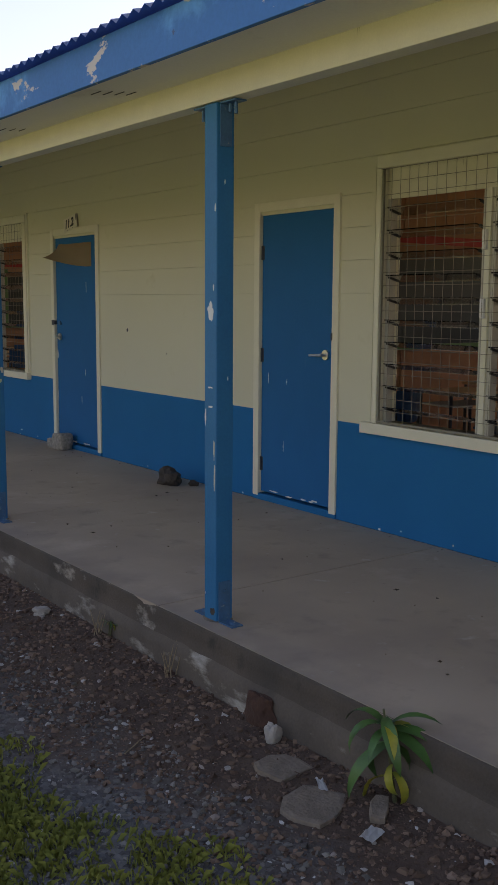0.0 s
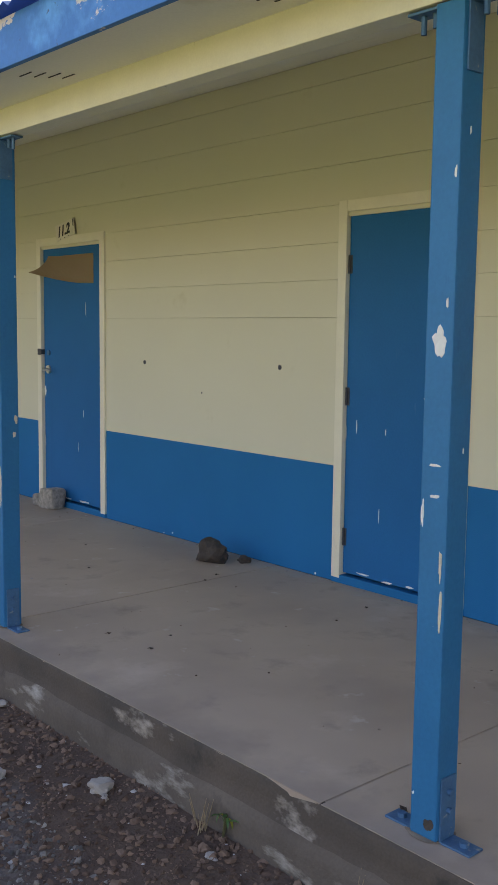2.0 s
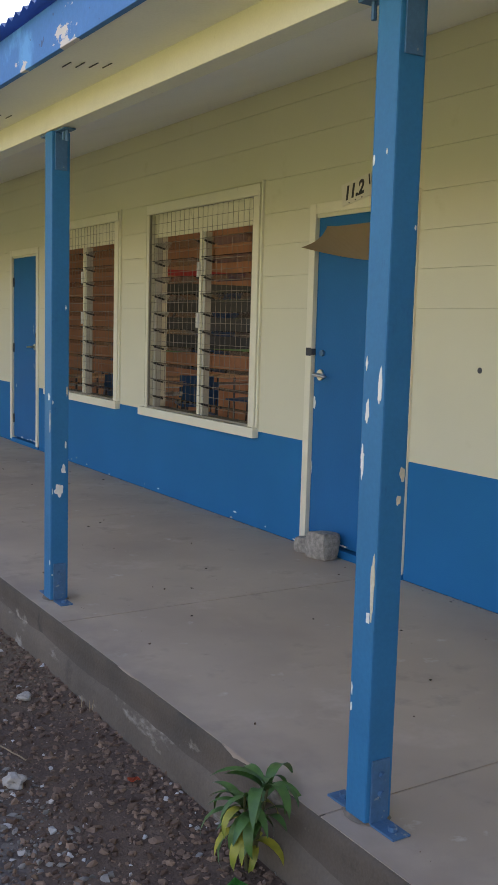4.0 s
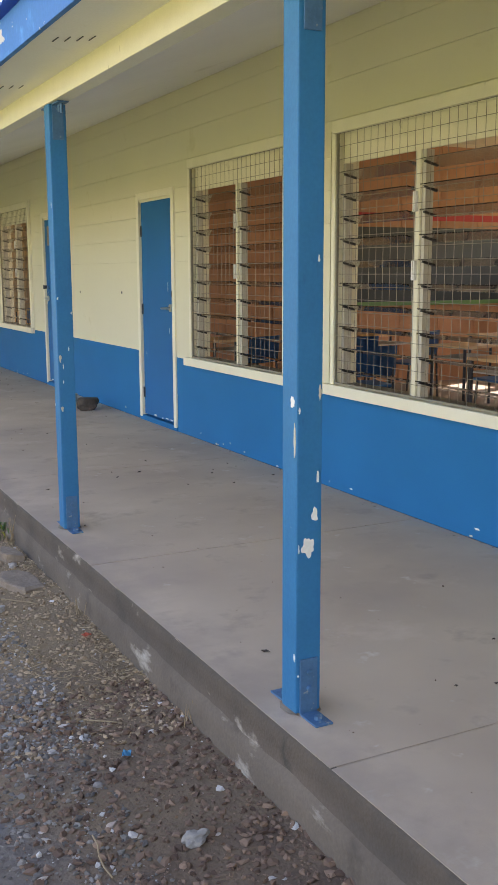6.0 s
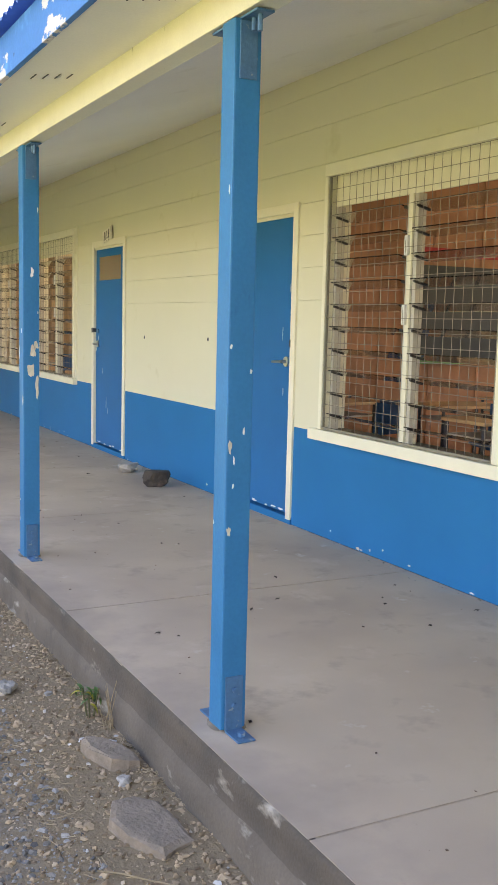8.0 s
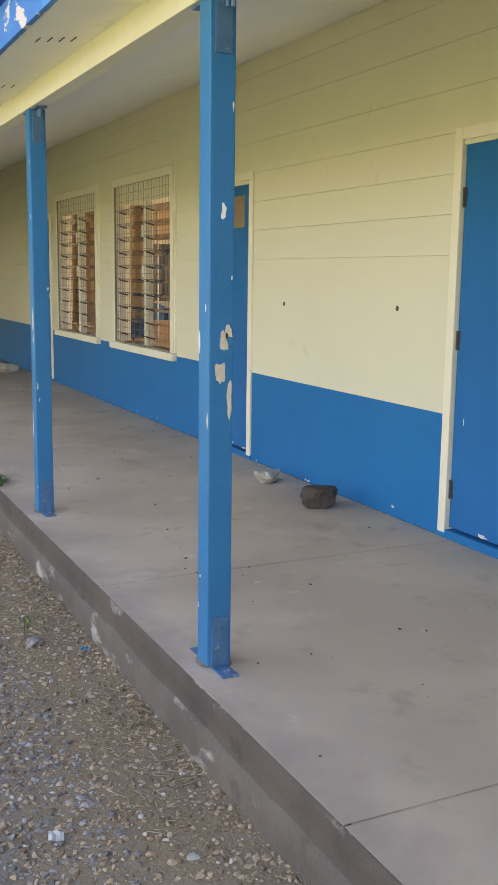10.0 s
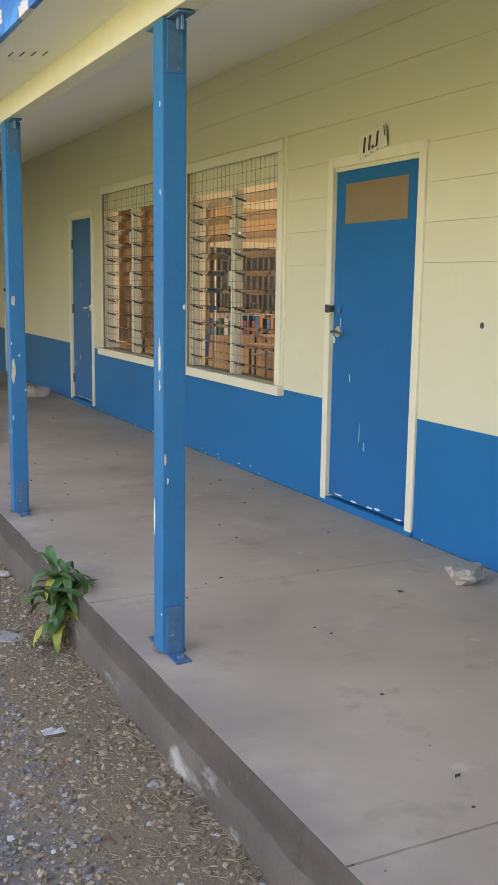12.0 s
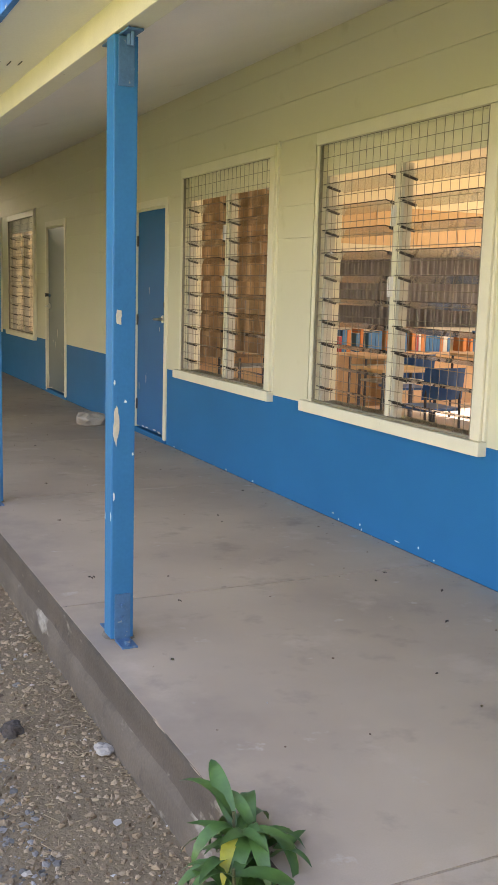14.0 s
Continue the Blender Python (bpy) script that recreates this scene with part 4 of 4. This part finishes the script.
def plant(x, y, z, size, leaves, seed, label, yellow=0.25, stems=3, pitch=(-25, 20)):
    rnd = random.Random(seed)
    s = thing("weed_plant", label, "plant", (x, y, z), group="weeds along the kerb")
    green = [part("leaf", leaf_mesh(0.19, 0.042, a), LEAF, s, "", True) for a in (1.5, 2.1, 2.7)]
    ylw = [part("leaf", leaf_mesh(0.17, 0.038, a), YLEAF, s, "yellowing leaf", True) for a in (2.5, 3.0)]
    tips = []
    for i in range(stems):
        a = rnd.random() * 6.28
        tip = Vector((math.cos(a) * 0.07, math.sin(a) * 0.07, 0.20 + 0.09 * rnd.random())) * size
        part("stem", rod((0.01 * math.cos(a), 0.01 * math.sin(a), -0.02), tip, 0.007 * size, 6, None, 0.004), STEM, s)
        tips.append(tip)
    for i in range(leaves):
        low = rnd.random()
        src = rnd.choice(ylw) if (low < yellow and i > 4) else rnd.choice(green)
        o = src if i < 0 else again(src, s)
        k = (0.35 + 0.65 * low) if src in green else 0.25 + 0.3 * rnd.random()
        tip = rnd.choice(tips)
        o.location = tip * k
        o.rotation_euler = (radians(rnd.uniform(*pitch)), radians(rnd.uniform(-18, 18)), rnd.random() * 6.28)
        o.scale = [size * rnd.uniform(0.7, 1.15)] * 3
    for o in green + ylw:
        o.location, o.rotation_euler, o.scale = tips[0] * 0.8, (0, 0, rnd.random() * 6.28), [size * 0.9] * 3
    return s


plant(-2.03, -5.93, ground_height(-2.03, -5.93), 1.25, 12, 3, "long-leaved green weed at the kerb's foot", 0.22, 1, (-75, -25))
plant(-2.05, -1.72, ground_height(-2.05, -1.72), 1.0, 40, 5, "bushy green weed with yellow lower leaves", 0.3, 4)
plant(-2.04, 9.02, ground_height(-2.04, 9.02), 1.18, 70, 8, "bushy green weed with yellow lower leaves", 0.2, 5)
plant(-2.05, 3.90, ground_height(-2.05, 3.9), 0.5, 9, 12, "small pale green weed at the kerb's foot", 0.35, 3)
plant(-2.25, 6.9, ground_height(-2.25, 6.9), 0.28, 8, 14, "tiny green weed in the gravel", 0.1, 2)
plant(-2.02, -3.85, ground_height(-2.02, -3.85), 0.4, 4, 15, "small dry weed at the kerb's foot", 0.8, 3)


def tuft(x, y, n, h, seed):
    """Dry upright stalks against the kerb."""
    rnd = random.Random(seed)
    s = thing("dry_weed", "tuft of dry stalks at the kerb's foot", "dead plant", (x, y, ground_height(x, y)))
    for i in range(n):
        a, l = rnd.random() * 6.28, h * rnd.uniform(0.5, 1.0)
        p = Vector((rnd.uniform(-0.04, 0.04), rnd.uniform(-0.04, 0.04), -0.01))
        part("stalk", rod(p, p + Vector((0.25 * l * math.cos(a), 0.25 * l * math.sin(a), l)), 0.003, 4, None, 0.001), DRYSTICK, s)


for i, (x, y, n, h) in enumerate(((-2.02, 3.78, 9, 0.2), (-2.02, -4.45, 14, 0.17), (-2.03, -3.75, 8, 0.14), (-2.02, 2.35, 5, 0.12), (-2.0, -0.35, 5, 0.1), (-2.0, 1.0, 6, 0.12))):
    tuft(x, y, n, h, i)

# ---- stones, slabs and litter on the ground ----
def ground_stone(name, label, x, y, sx, sy, sz, seed, m, turn=0, flat=0.0, rough=0.28):
    return stone(name, label, x, y, ground_height(x, y) - 0.006, sx, sy, sz, seed, m, turn, flat, rough, "stones along the kerb")


def broken_slab(label, x, y, w, l, h, seed, turn):
    """A flat broken piece of concrete: an uneven many-sided plate with worn edges."""
    rnd = random.Random(seed)
    bm = bmesh.new()
    n = 9
    rim = []
    for i in range(n):
        a = 2 * math.pi * (i + rnd.uniform(-0.25, 0.25)) / n
        k = 1 / max(abs(math.cos(a)), abs(math.sin(a))) ** 0.75
        rim.append((w * k * math.cos(a) * rnd.uniform(0.85, 1.08), l * k * math.sin(a) * rnd.uniform(0.85, 1.08)))
    low = [bm.verts.new((px * 1.04, py * 1.04, -0.03)) for px, py in rim]
    top = [bm.verts.new((px, py, h * rnd.uniform(0.75, 1.1))) for px, py in rim]
    inn = [bm.verts.new((px * 0.85, py * 0.85, h * rnd.uniform(1.0, 1.2))) for px, py in rim]
    mid = bm.verts.new((0, 0, h * 1.1))
    for i in range(n):
        j = (i + 1) % n
        bm.faces.new((low[i], low[j], top[j], top[i]))
        bm.faces.new((top[i], top[j], inn[j], inn[i]))
        bm.faces.new((inn[i], inn[j], mid))
    ob = tagged(link("paving_slab", bm, RUBBLE), label, "slab", "stones along the kerb")
    ob.location, ob.rotation_euler = (x, y, ground_height(x, y)), (radians(2), radians(3), radians(turn))
    return ob


broken_slab("flat half-buried stone slab by the kerb", -2.27, -5.76, 0.13, 0.11, 0.014, 2, 35)
broken_slab("flat half-buried stone slab by the kerb", -2.18, -5.48, 0.10, 0.09, 0.012, 12, 10)
broken_slab("broken flat concrete slab in the gravel", -2.16, 2.98, 0.10, 0.19, 0.03, 7, 8)
broken_slab("narrow broken concrete slab by the kerb", -2.11, 3.50, 0.06, 0.14, 0.04, 4, 24)
crushed = broken_slab("flat patch of crushed pale mortar on the soil", -2.24, 9.21, 0.06, 0.09, 0.006, 21, 30)
crushed.data.materials[0] = PALESTONE
broken_slab("long low concrete lump by the kerb", -2.11, -5.92, 0.035, 0.08, 0.022, 9, -50)
ground_stone("rock", "reddish brick rubble against the kerb", -1.995, -5.12, 0.035, 0.09, 0.085, 6.1, REDROCK, 0, 0.1, 0.4)
ground_stone("rock", "pale chalky stone at the kerb's foot", -2.06, -5.27, 0.032, 0.032, 0.048, 7.9, PALESTONE, 10, 0, 0.35)
for i, (x, y, s, m) in enumerate(((-2.13, -3.29, 0.065, PALESTONE), (-2.38, -2.95, 0.055, PALESTONE), (-2.32, -2.0, 0.055, STONE), (-2.5, -0.85, 0.06, PALESTONE), (-2.04, -2.33, 0.045, PALESTONE),
                                  (-2.3, 0.3, 0.05, STONE), (-2.12, 3.3, 0.04, PALESTONE), (-2.3, 4.3, 0.07, STONE), (-2.03, 10.21, 0.05, PALESTONE), (-2.25, 11.1, 0.045, PALESTONE), (-2.6, 9.6, 0.05, STONE),
                                  (-2.25, 6.73, 0.055, STONE), (-2.5, 7.2, 0.045, PALESTONE), (-2.30, 10.49, 0.065, DARKSTONE), (-2.2, -0.1, 0.045, PALESTONE), (-2.65, 1.6, 0.045, STONE), (-2.35, 2.6, 0.04, PALESTONE))):
    ground_stone("rock", "pale stone lying in the soil by the kerb" if m is PALESTONE else "grey stone lying in the gravel by the kerb", x, y, s * 0.75, s * 0.6, s * 0.45, i + 11.3, m, i * 37, 0.1, 0.35)
for i in range(36):
    rnd = random.Random(i + 300)
    x, y = -2.06 - 1.1 * rnd.random() ** 1.5, -6.2 + 19 * i / 36 + rnd.random() * 0.4
    s = rnd.uniform(0.010, 0.024)
    ground_stone("pebble", "small pale stone on the gravel", x, y, s, s * 0.8, s * 0.5, i + 40.7, rnd.choice((PALESTONE, PALESTONE, STONE)), i * 51, 0.1, 0.35)


def scrap(x, y, w, l, m, label, seed, turn):
    """A crumpled bit of paper or plastic."""
    bm = bmesh.new()
    g = []
    for j in range(5):
        g.append([bm.verts.new((w * (i / 4 - 0.5), l * (j / 4 - 0.5), 0.006 + 0.010 * noise.noise((i * 0.9, j * 0.9, seed)))) for i in range(5)])
    for j in range(4):
        for i in range(4):
            bm.faces.new((g[j][i], g[j][i + 1], g[j + 1][i + 1], g[j + 1][i]))
    bmesh.ops.solidify(bm, geom=bm.faces[:], thickness=0.002)
    ob = tagged(link("litter", bm, m), label, "litter")
    ob.location, ob.rotation_euler = (x, y, ground_height(x, y) + 0.012), (0.1, 0.05, radians(turn))
    return ob


scrap(-2.25, -6.03, 0.09, 0.05, LITTER, "crumpled scrap of white paper on the soil", 1, 20)
scrap(-2.16, -5.68, 0.10, 0.03, LITTER, "torn strip of white paper on the soil", 2, 60)
scrap(-2.16, -1.83, 0.11, 0.07, GREENBAG, "bright green plastic wrapper under a weed", 3, 30)
scrap(-2.12, -1.05, 0.045, 0.03, ORANGE, "small orange plastic scrap on the soil", 4, 10)
scrap(-2.08, 2.05, 0.05, 0.03, ORANGE, "small orange plastic scrap by the kerb", 5, 40)
scrap(-2.08, 3.55, 0.035, 0.10, LITTER, "crumpled white straw wrapper by the kerb", 6, -20)
scrap(-2.05, 3.42, 0.05, 0.04, ORANGE, "faded pink plastic scrap by the kerb", 7, 0)
scrap(-2.30, 8.15, 0.085, 0.04, LITTER, "small white packet on the soil", 8, 5)
scrap(-2.07, 6.55, 0.04, 0.03, TEAL, "scrap of blue plastic by the kerb", 9, 5)
scrap(-2.6, 8.6, 0.05, 0.03, LITTER, "scrap of white paper on the gravel", 10, 35)
scrap(-2.55, 5.2, 0.06, 0.045, LITTER, "scrap of white paper on the gravel", 11, 75)
scrap(-2.3, 0.9, 0.05, 0.03, TEAL, "scrap of blue plastic on the gravel", 12, 65)
for i in range(14):
    rnd = random.Random(i + 900)
    x, y = -2.1 - 0.7 * rnd.random(), -6 + 18 * rnd.random()
    a, l = rnd.random() * 3.14, rnd.uniform(0.08, 0.3)
    bm = bmesh.new()
    p = Vector((0, 0, 0))
    for j in range(4):
        q = p + Vector((math.cos(a) * l / 4, math.sin(a) * l / 4, 0.002))
        rod(p, q, 0.0028, 5, bm)
        p, a = q, a + rnd.uniform(-0.25, 0.25)
    ob = tagged(link("twig", bm, DRYSTICK), "thin dry twig lying on the soil", "twig", "twigs on the soil")
    ob.location = (x, y, ground_height(x, y) + 0.008)


def scatter_stones(name, label, count, xr, yr, sr, m, seed, bias=1.0):
    """Loose gravel: many small broken stones in one mesh."""
    r = np.random.RandomState(seed)
    g = (1 + 5 ** 0.5) / 2
    base = np.array([(-1, g, 0), (1, g, 0), (-1, -g, 0), (1, -g, 0), (0, -1, g), (0, 1, g), (0, -1, -g), (0, 1, -g), (g, 0, -1), (g, 0, 1), (-g, 0, -1), (-g, 0, 1)], float) / 1.9
    tri = np.array([(0, 11, 5), (0, 5, 1), (0, 1, 7), (0, 7, 10), (0, 10, 11), (1, 5, 9), (5, 11, 4), (11, 10, 2), (10, 7, 6), (7, 1, 8), (3, 9, 4), (3, 4, 2), (3, 2, 6), (3, 6, 8), (3, 8, 9), (4, 9, 5), (2, 4, 11), (6, 2, 10), (8, 6, 7), (9, 8, 1)])
    xs = xr[1] - (xr[1] - xr[0]) * r.rand(count) ** bias
    ys = yr[0] + (yr[1] - yr[0]) * r.rand(count)
    size = sr[0] + (sr[1] - sr[0]) * r.rand(count) ** 3
    v = base[None] * (1 + 0.28 * r.randn(count, 12, 1)) * size[:, None, None] * (0.6 + 0.7 * r.rand(count, 1, 3)) * np.array((1, 1, 0.7))
    a = r.rand(count) * 6.28
    c, s = np.cos(a)[:, None], np.sin(a)[:, None]
    vx, vy = v[..., 0] * c - v[..., 1] * s, v[..., 0] * s + v[..., 1] * c
    zs = np.array([ground_height(x, y) if x < KERBX else 0.0 for x, y in zip(xs, ys)])
    out = np.stack([vx + xs[:, None], vy + ys[:, None], v[..., 2] + zs[:, None] + size[:, None] * 0.15], -1).reshape(-1, 3)
    faces = (tri[None] + 12 * np.arange(count)[:, None, None]).reshape(-1, 3)
    me = bpy.data.meshes.new(name)
    me.from_pydata(out.tolist(), [], faces.tolist())
    me.materials.append(m)
    return tagged(new(name, me), label, "gravel", kind="stuff")


scatter_stones("gravel", "loose dark grey gravel beside the veranda", 24000, (-4.2, -2.42), (-7.0, 1.5), (0.003, 0.015), PEBBLE, 1)
scatter_stones("gravel", "loose pale grey gravel beside the veranda", 38000, (-3.9, -2.35), (1.0, 14.0), (0.0028, 0.014), GREYPEBBLE, 11)
scatter_stones("floor_grit", "pale grit and dust swept against the wall", 2600, (-0.10, -0.002), (-7.0, 20.0), (0.0012, 0.006), GRIT, 5, 3.0)
scatter_stones("floor_crumbs", "small dark crumbs and grit on the concrete", 380, (-1.9, -0.1), (-7.0, 20.0), (0.0012, 0.007), SOILPEBBLE, 6)
scatter_stones("soil_crumbs", "brown stones and crumbs of soil by the kerb", 16000, (-2.8, -1.98), (-7.0, 1.5), (0.003, 0.017), SOILPEBBLE, 2, 1.2)
scatter_stones("soil_crumbs", "tan crumbs of soil along the kerb", 30000, (-2.75, -1.98), (1.0, 14.0), (0.0022, 0.013), TANPEBBLE, 12, 1.2)


def straw_litter(count, seed):
    """Short bits of dry straw strewn along the kerb's foot, in one mesh."""
    r = np.random.RandomState(seed)
    v, f = [], []
    for i in range(count):
        x, y = -1.99 - 0.5 * r.rand() ** 1.8, 1.2 + 12.5 * r.rand()
        if noise.noise((x * 3, y * 1.3, 6)) < -0.05:
            continue
        a, l, w = r.rand() * 6.28, 0.012 + 0.05 * r.rand() ** 2, 0.0011
        z = ground_height(x, y) + 0.006
        dx, dy, up = math.cos(a) * l, math.sin(a) * l, 0.012 * r.rand()
        n = len(v)
        for k in (0, 1):
            px, py, pz = x + dx * k, y + dy * k, z + up * k
            v += [(px - dy / l * w, py + dx / l * w, pz), (px + dy / l * w, py - dx / l * w, pz), (px, py, pz + 2 * w)]
        f += [(n, n + 1, n + 4, n + 3), (n + 1, n + 2, n + 5, n + 4), (n + 2, n, n + 3, n + 5)]
    me = bpy.data.meshes.new("straw")
    me.from_pydata(v, [], f)
    me.materials.append(DRYSTICK)
    return tagged(new("straw", me), "bits of dry straw along the kerb's foot", "straw", kind="stuff")


straw_litter(5200, 17)


def grass_patch(name, label, count, inside, xr, yr, h, seed):
    r = np.random.RandomState(seed)
    v, f = [], []
    while len(f) < count:
        x, y = xr[0] + (xr[1] - xr[0]) * r.rand(), yr[0] + (yr[1] - yr[0]) * r.rand()
        if not inside(x, y, r.rand()):
            continue
        z = ground_height(x, y) - 0.004
        a, l, w = r.rand() * 6.28, h * (0.4 + 0.8 * r.rand()), 0.0028
        dx, dy, k = math.cos(a), math.sin(a), 0.3 + 0.7 * r.rand()
        n = len(v)
        v += [(x - dy * w, y + dx * w, z), (x + dy * w, y - dx * w, z), (x + dx * l * k * 0.5, y + dy * l * k * 0.5, z + l * 0.8), (x + dx * l * k * 1.1, y + dy * l * k * 1.1, z + l * 0.75)]
        f += [(n, n + 1, n + 2), (n + 1, n + 3, n + 2)]
    me = bpy.data.meshes.new(name)
    me.from_pydata(v, [], f)
    me.materials.append(GRASS)
    return tagged(new(name, me), label, "grass", kind="stuff")


def in_lawn(x, y, u):
    e = -2.72 - 0.34 * (y + 5.6) + 0.35 * noise.noise((x * 2, y * 2, 9))
    return x < e - 0.35 * u * u and noise.noise((x * 4, y * 4, 3)) + noise.noise((x * 11, y * 11, 7)) * 0.5 > u * 0.7 - 0.35


grass_patch("grass", "short olive-green grass at the gravel's edge", 52000, in_lawn, (-4.4, -2.4), (-7.2, -3.6), 0.045, 3)
grass_patch("grass_verge", "short grass beyond the gravel track", 24000, lambda x, y, u: x < -4.6 - 0.5 * u, (-6.0, -4.6), (-8, 16), 0.05, 4)


def litter_of_leaves():
    rnd = random.Random(21)
    v, f = [], []
    for i in range(70):
        x, y, a, s = -1.85 + 1.8 * rnd.random(), -6.5 + 22 * rnd.random(), rnd.random() * 6.28, rnd.uniform(0.006, 0.02)
        n = len(v)
        for j in range(6):
            b = a + j * 6.283 / 6
            v.append((x + math.cos(b) * s * (1 if j % 3 == 0 else 0.45), y + math.sin(b) * s * (1 if j % 3 == 0 else 0.45), 0.002 + 0.006 * (j % 2)))
        f += [(n, n + 1, n + 2, n + 3), (n, n + 3, n + 4, n + 5)]
    me = bpy.data.meshes.new("leaf_litter")
    me.from_pydata(v, [], f)
    me.materials.append(DEADLEAF)
    return tagged(new("leaf_litter", me), "dark dead leaf bits scattered on the concrete", "leaf litter", kind="stuff")


litter_of_leaves()


# ---- unseen trees added by the far end, to shade it ----
def tree(x, y, h, seed):
    rnd = random.Random(seed)
    s = thing("tree", "broad leafy green tree added out of view for shade", "tree", (x, y, GZ), group="trees on the lawn")
    bm = rod((0, 0, -0.1), (0.1, 0.05, h * 0.42), 0.17, 10, None, 0.11)
    limbs = []
    for i in range(7):
        a = i * 0.9 + rnd.random()
        tip = Vector((math.cos(a) * h * 0.3, math.sin(a) * h * 0.3, h * rnd.uniform(0.55, 0.9)))
        rod((0.1, 0.05, h * rnd.uniform(0.3, 0.42)), tip, 0.07, 7, bm, 0.02)
        limbs.append(tip)
    part("trunk", bm, STEM, s)
    v, f = [], []
    for i in range(9000):
        c = rnd.choice(limbs)
        p = c + Vector((rnd.uniform(-0.22, 0.22), rnd.uniform(-0.22, 0.22), rnd.gauss(-0.03, 0.14))) * h
        a, e, l = rnd.random() * 6.28, rnd.uniform(-0.8, 0.8), rnd.uniform(0.16, 0.32)
        d = Vector((math.cos(a) * math.cos(e), math.sin(a) * math.cos(e), math.sin(e))) * l
        w = Vector((-math.sin(a), math.cos(a), rnd.uniform(-0.4, 0.4))) * l * 0.35
        n = len(v)
        v += [tuple(p), tuple(p + d * 0.5 + w), tuple(p + d), tuple(p + d * 0.5 - w)]
        f += [(n, n + 1, n + 2, n + 3)]
    me = bpy.data.meshes.new("crown")
    me.from_pydata(v, [], f)
    me.materials.append(LEAF)
    o = new("crown", me)
    o.parent = s
    return s


for i, (x, y, h) in enumerate(((-7.4, 15.8, 6.6), (-6.6, 18.6, 7.0), (-6.4, 21.4, 7.2), (-6.6, 24.6, 7.0), (-9.6, 20.0, 7.6), (-5.1, 16.8, 5.2), (-5.0, 19.0, 5.2), (-5.0, 21.2, 5.2), (-5.0, 23.4, 5.2))):
    tree(x, y, h, i + 1)
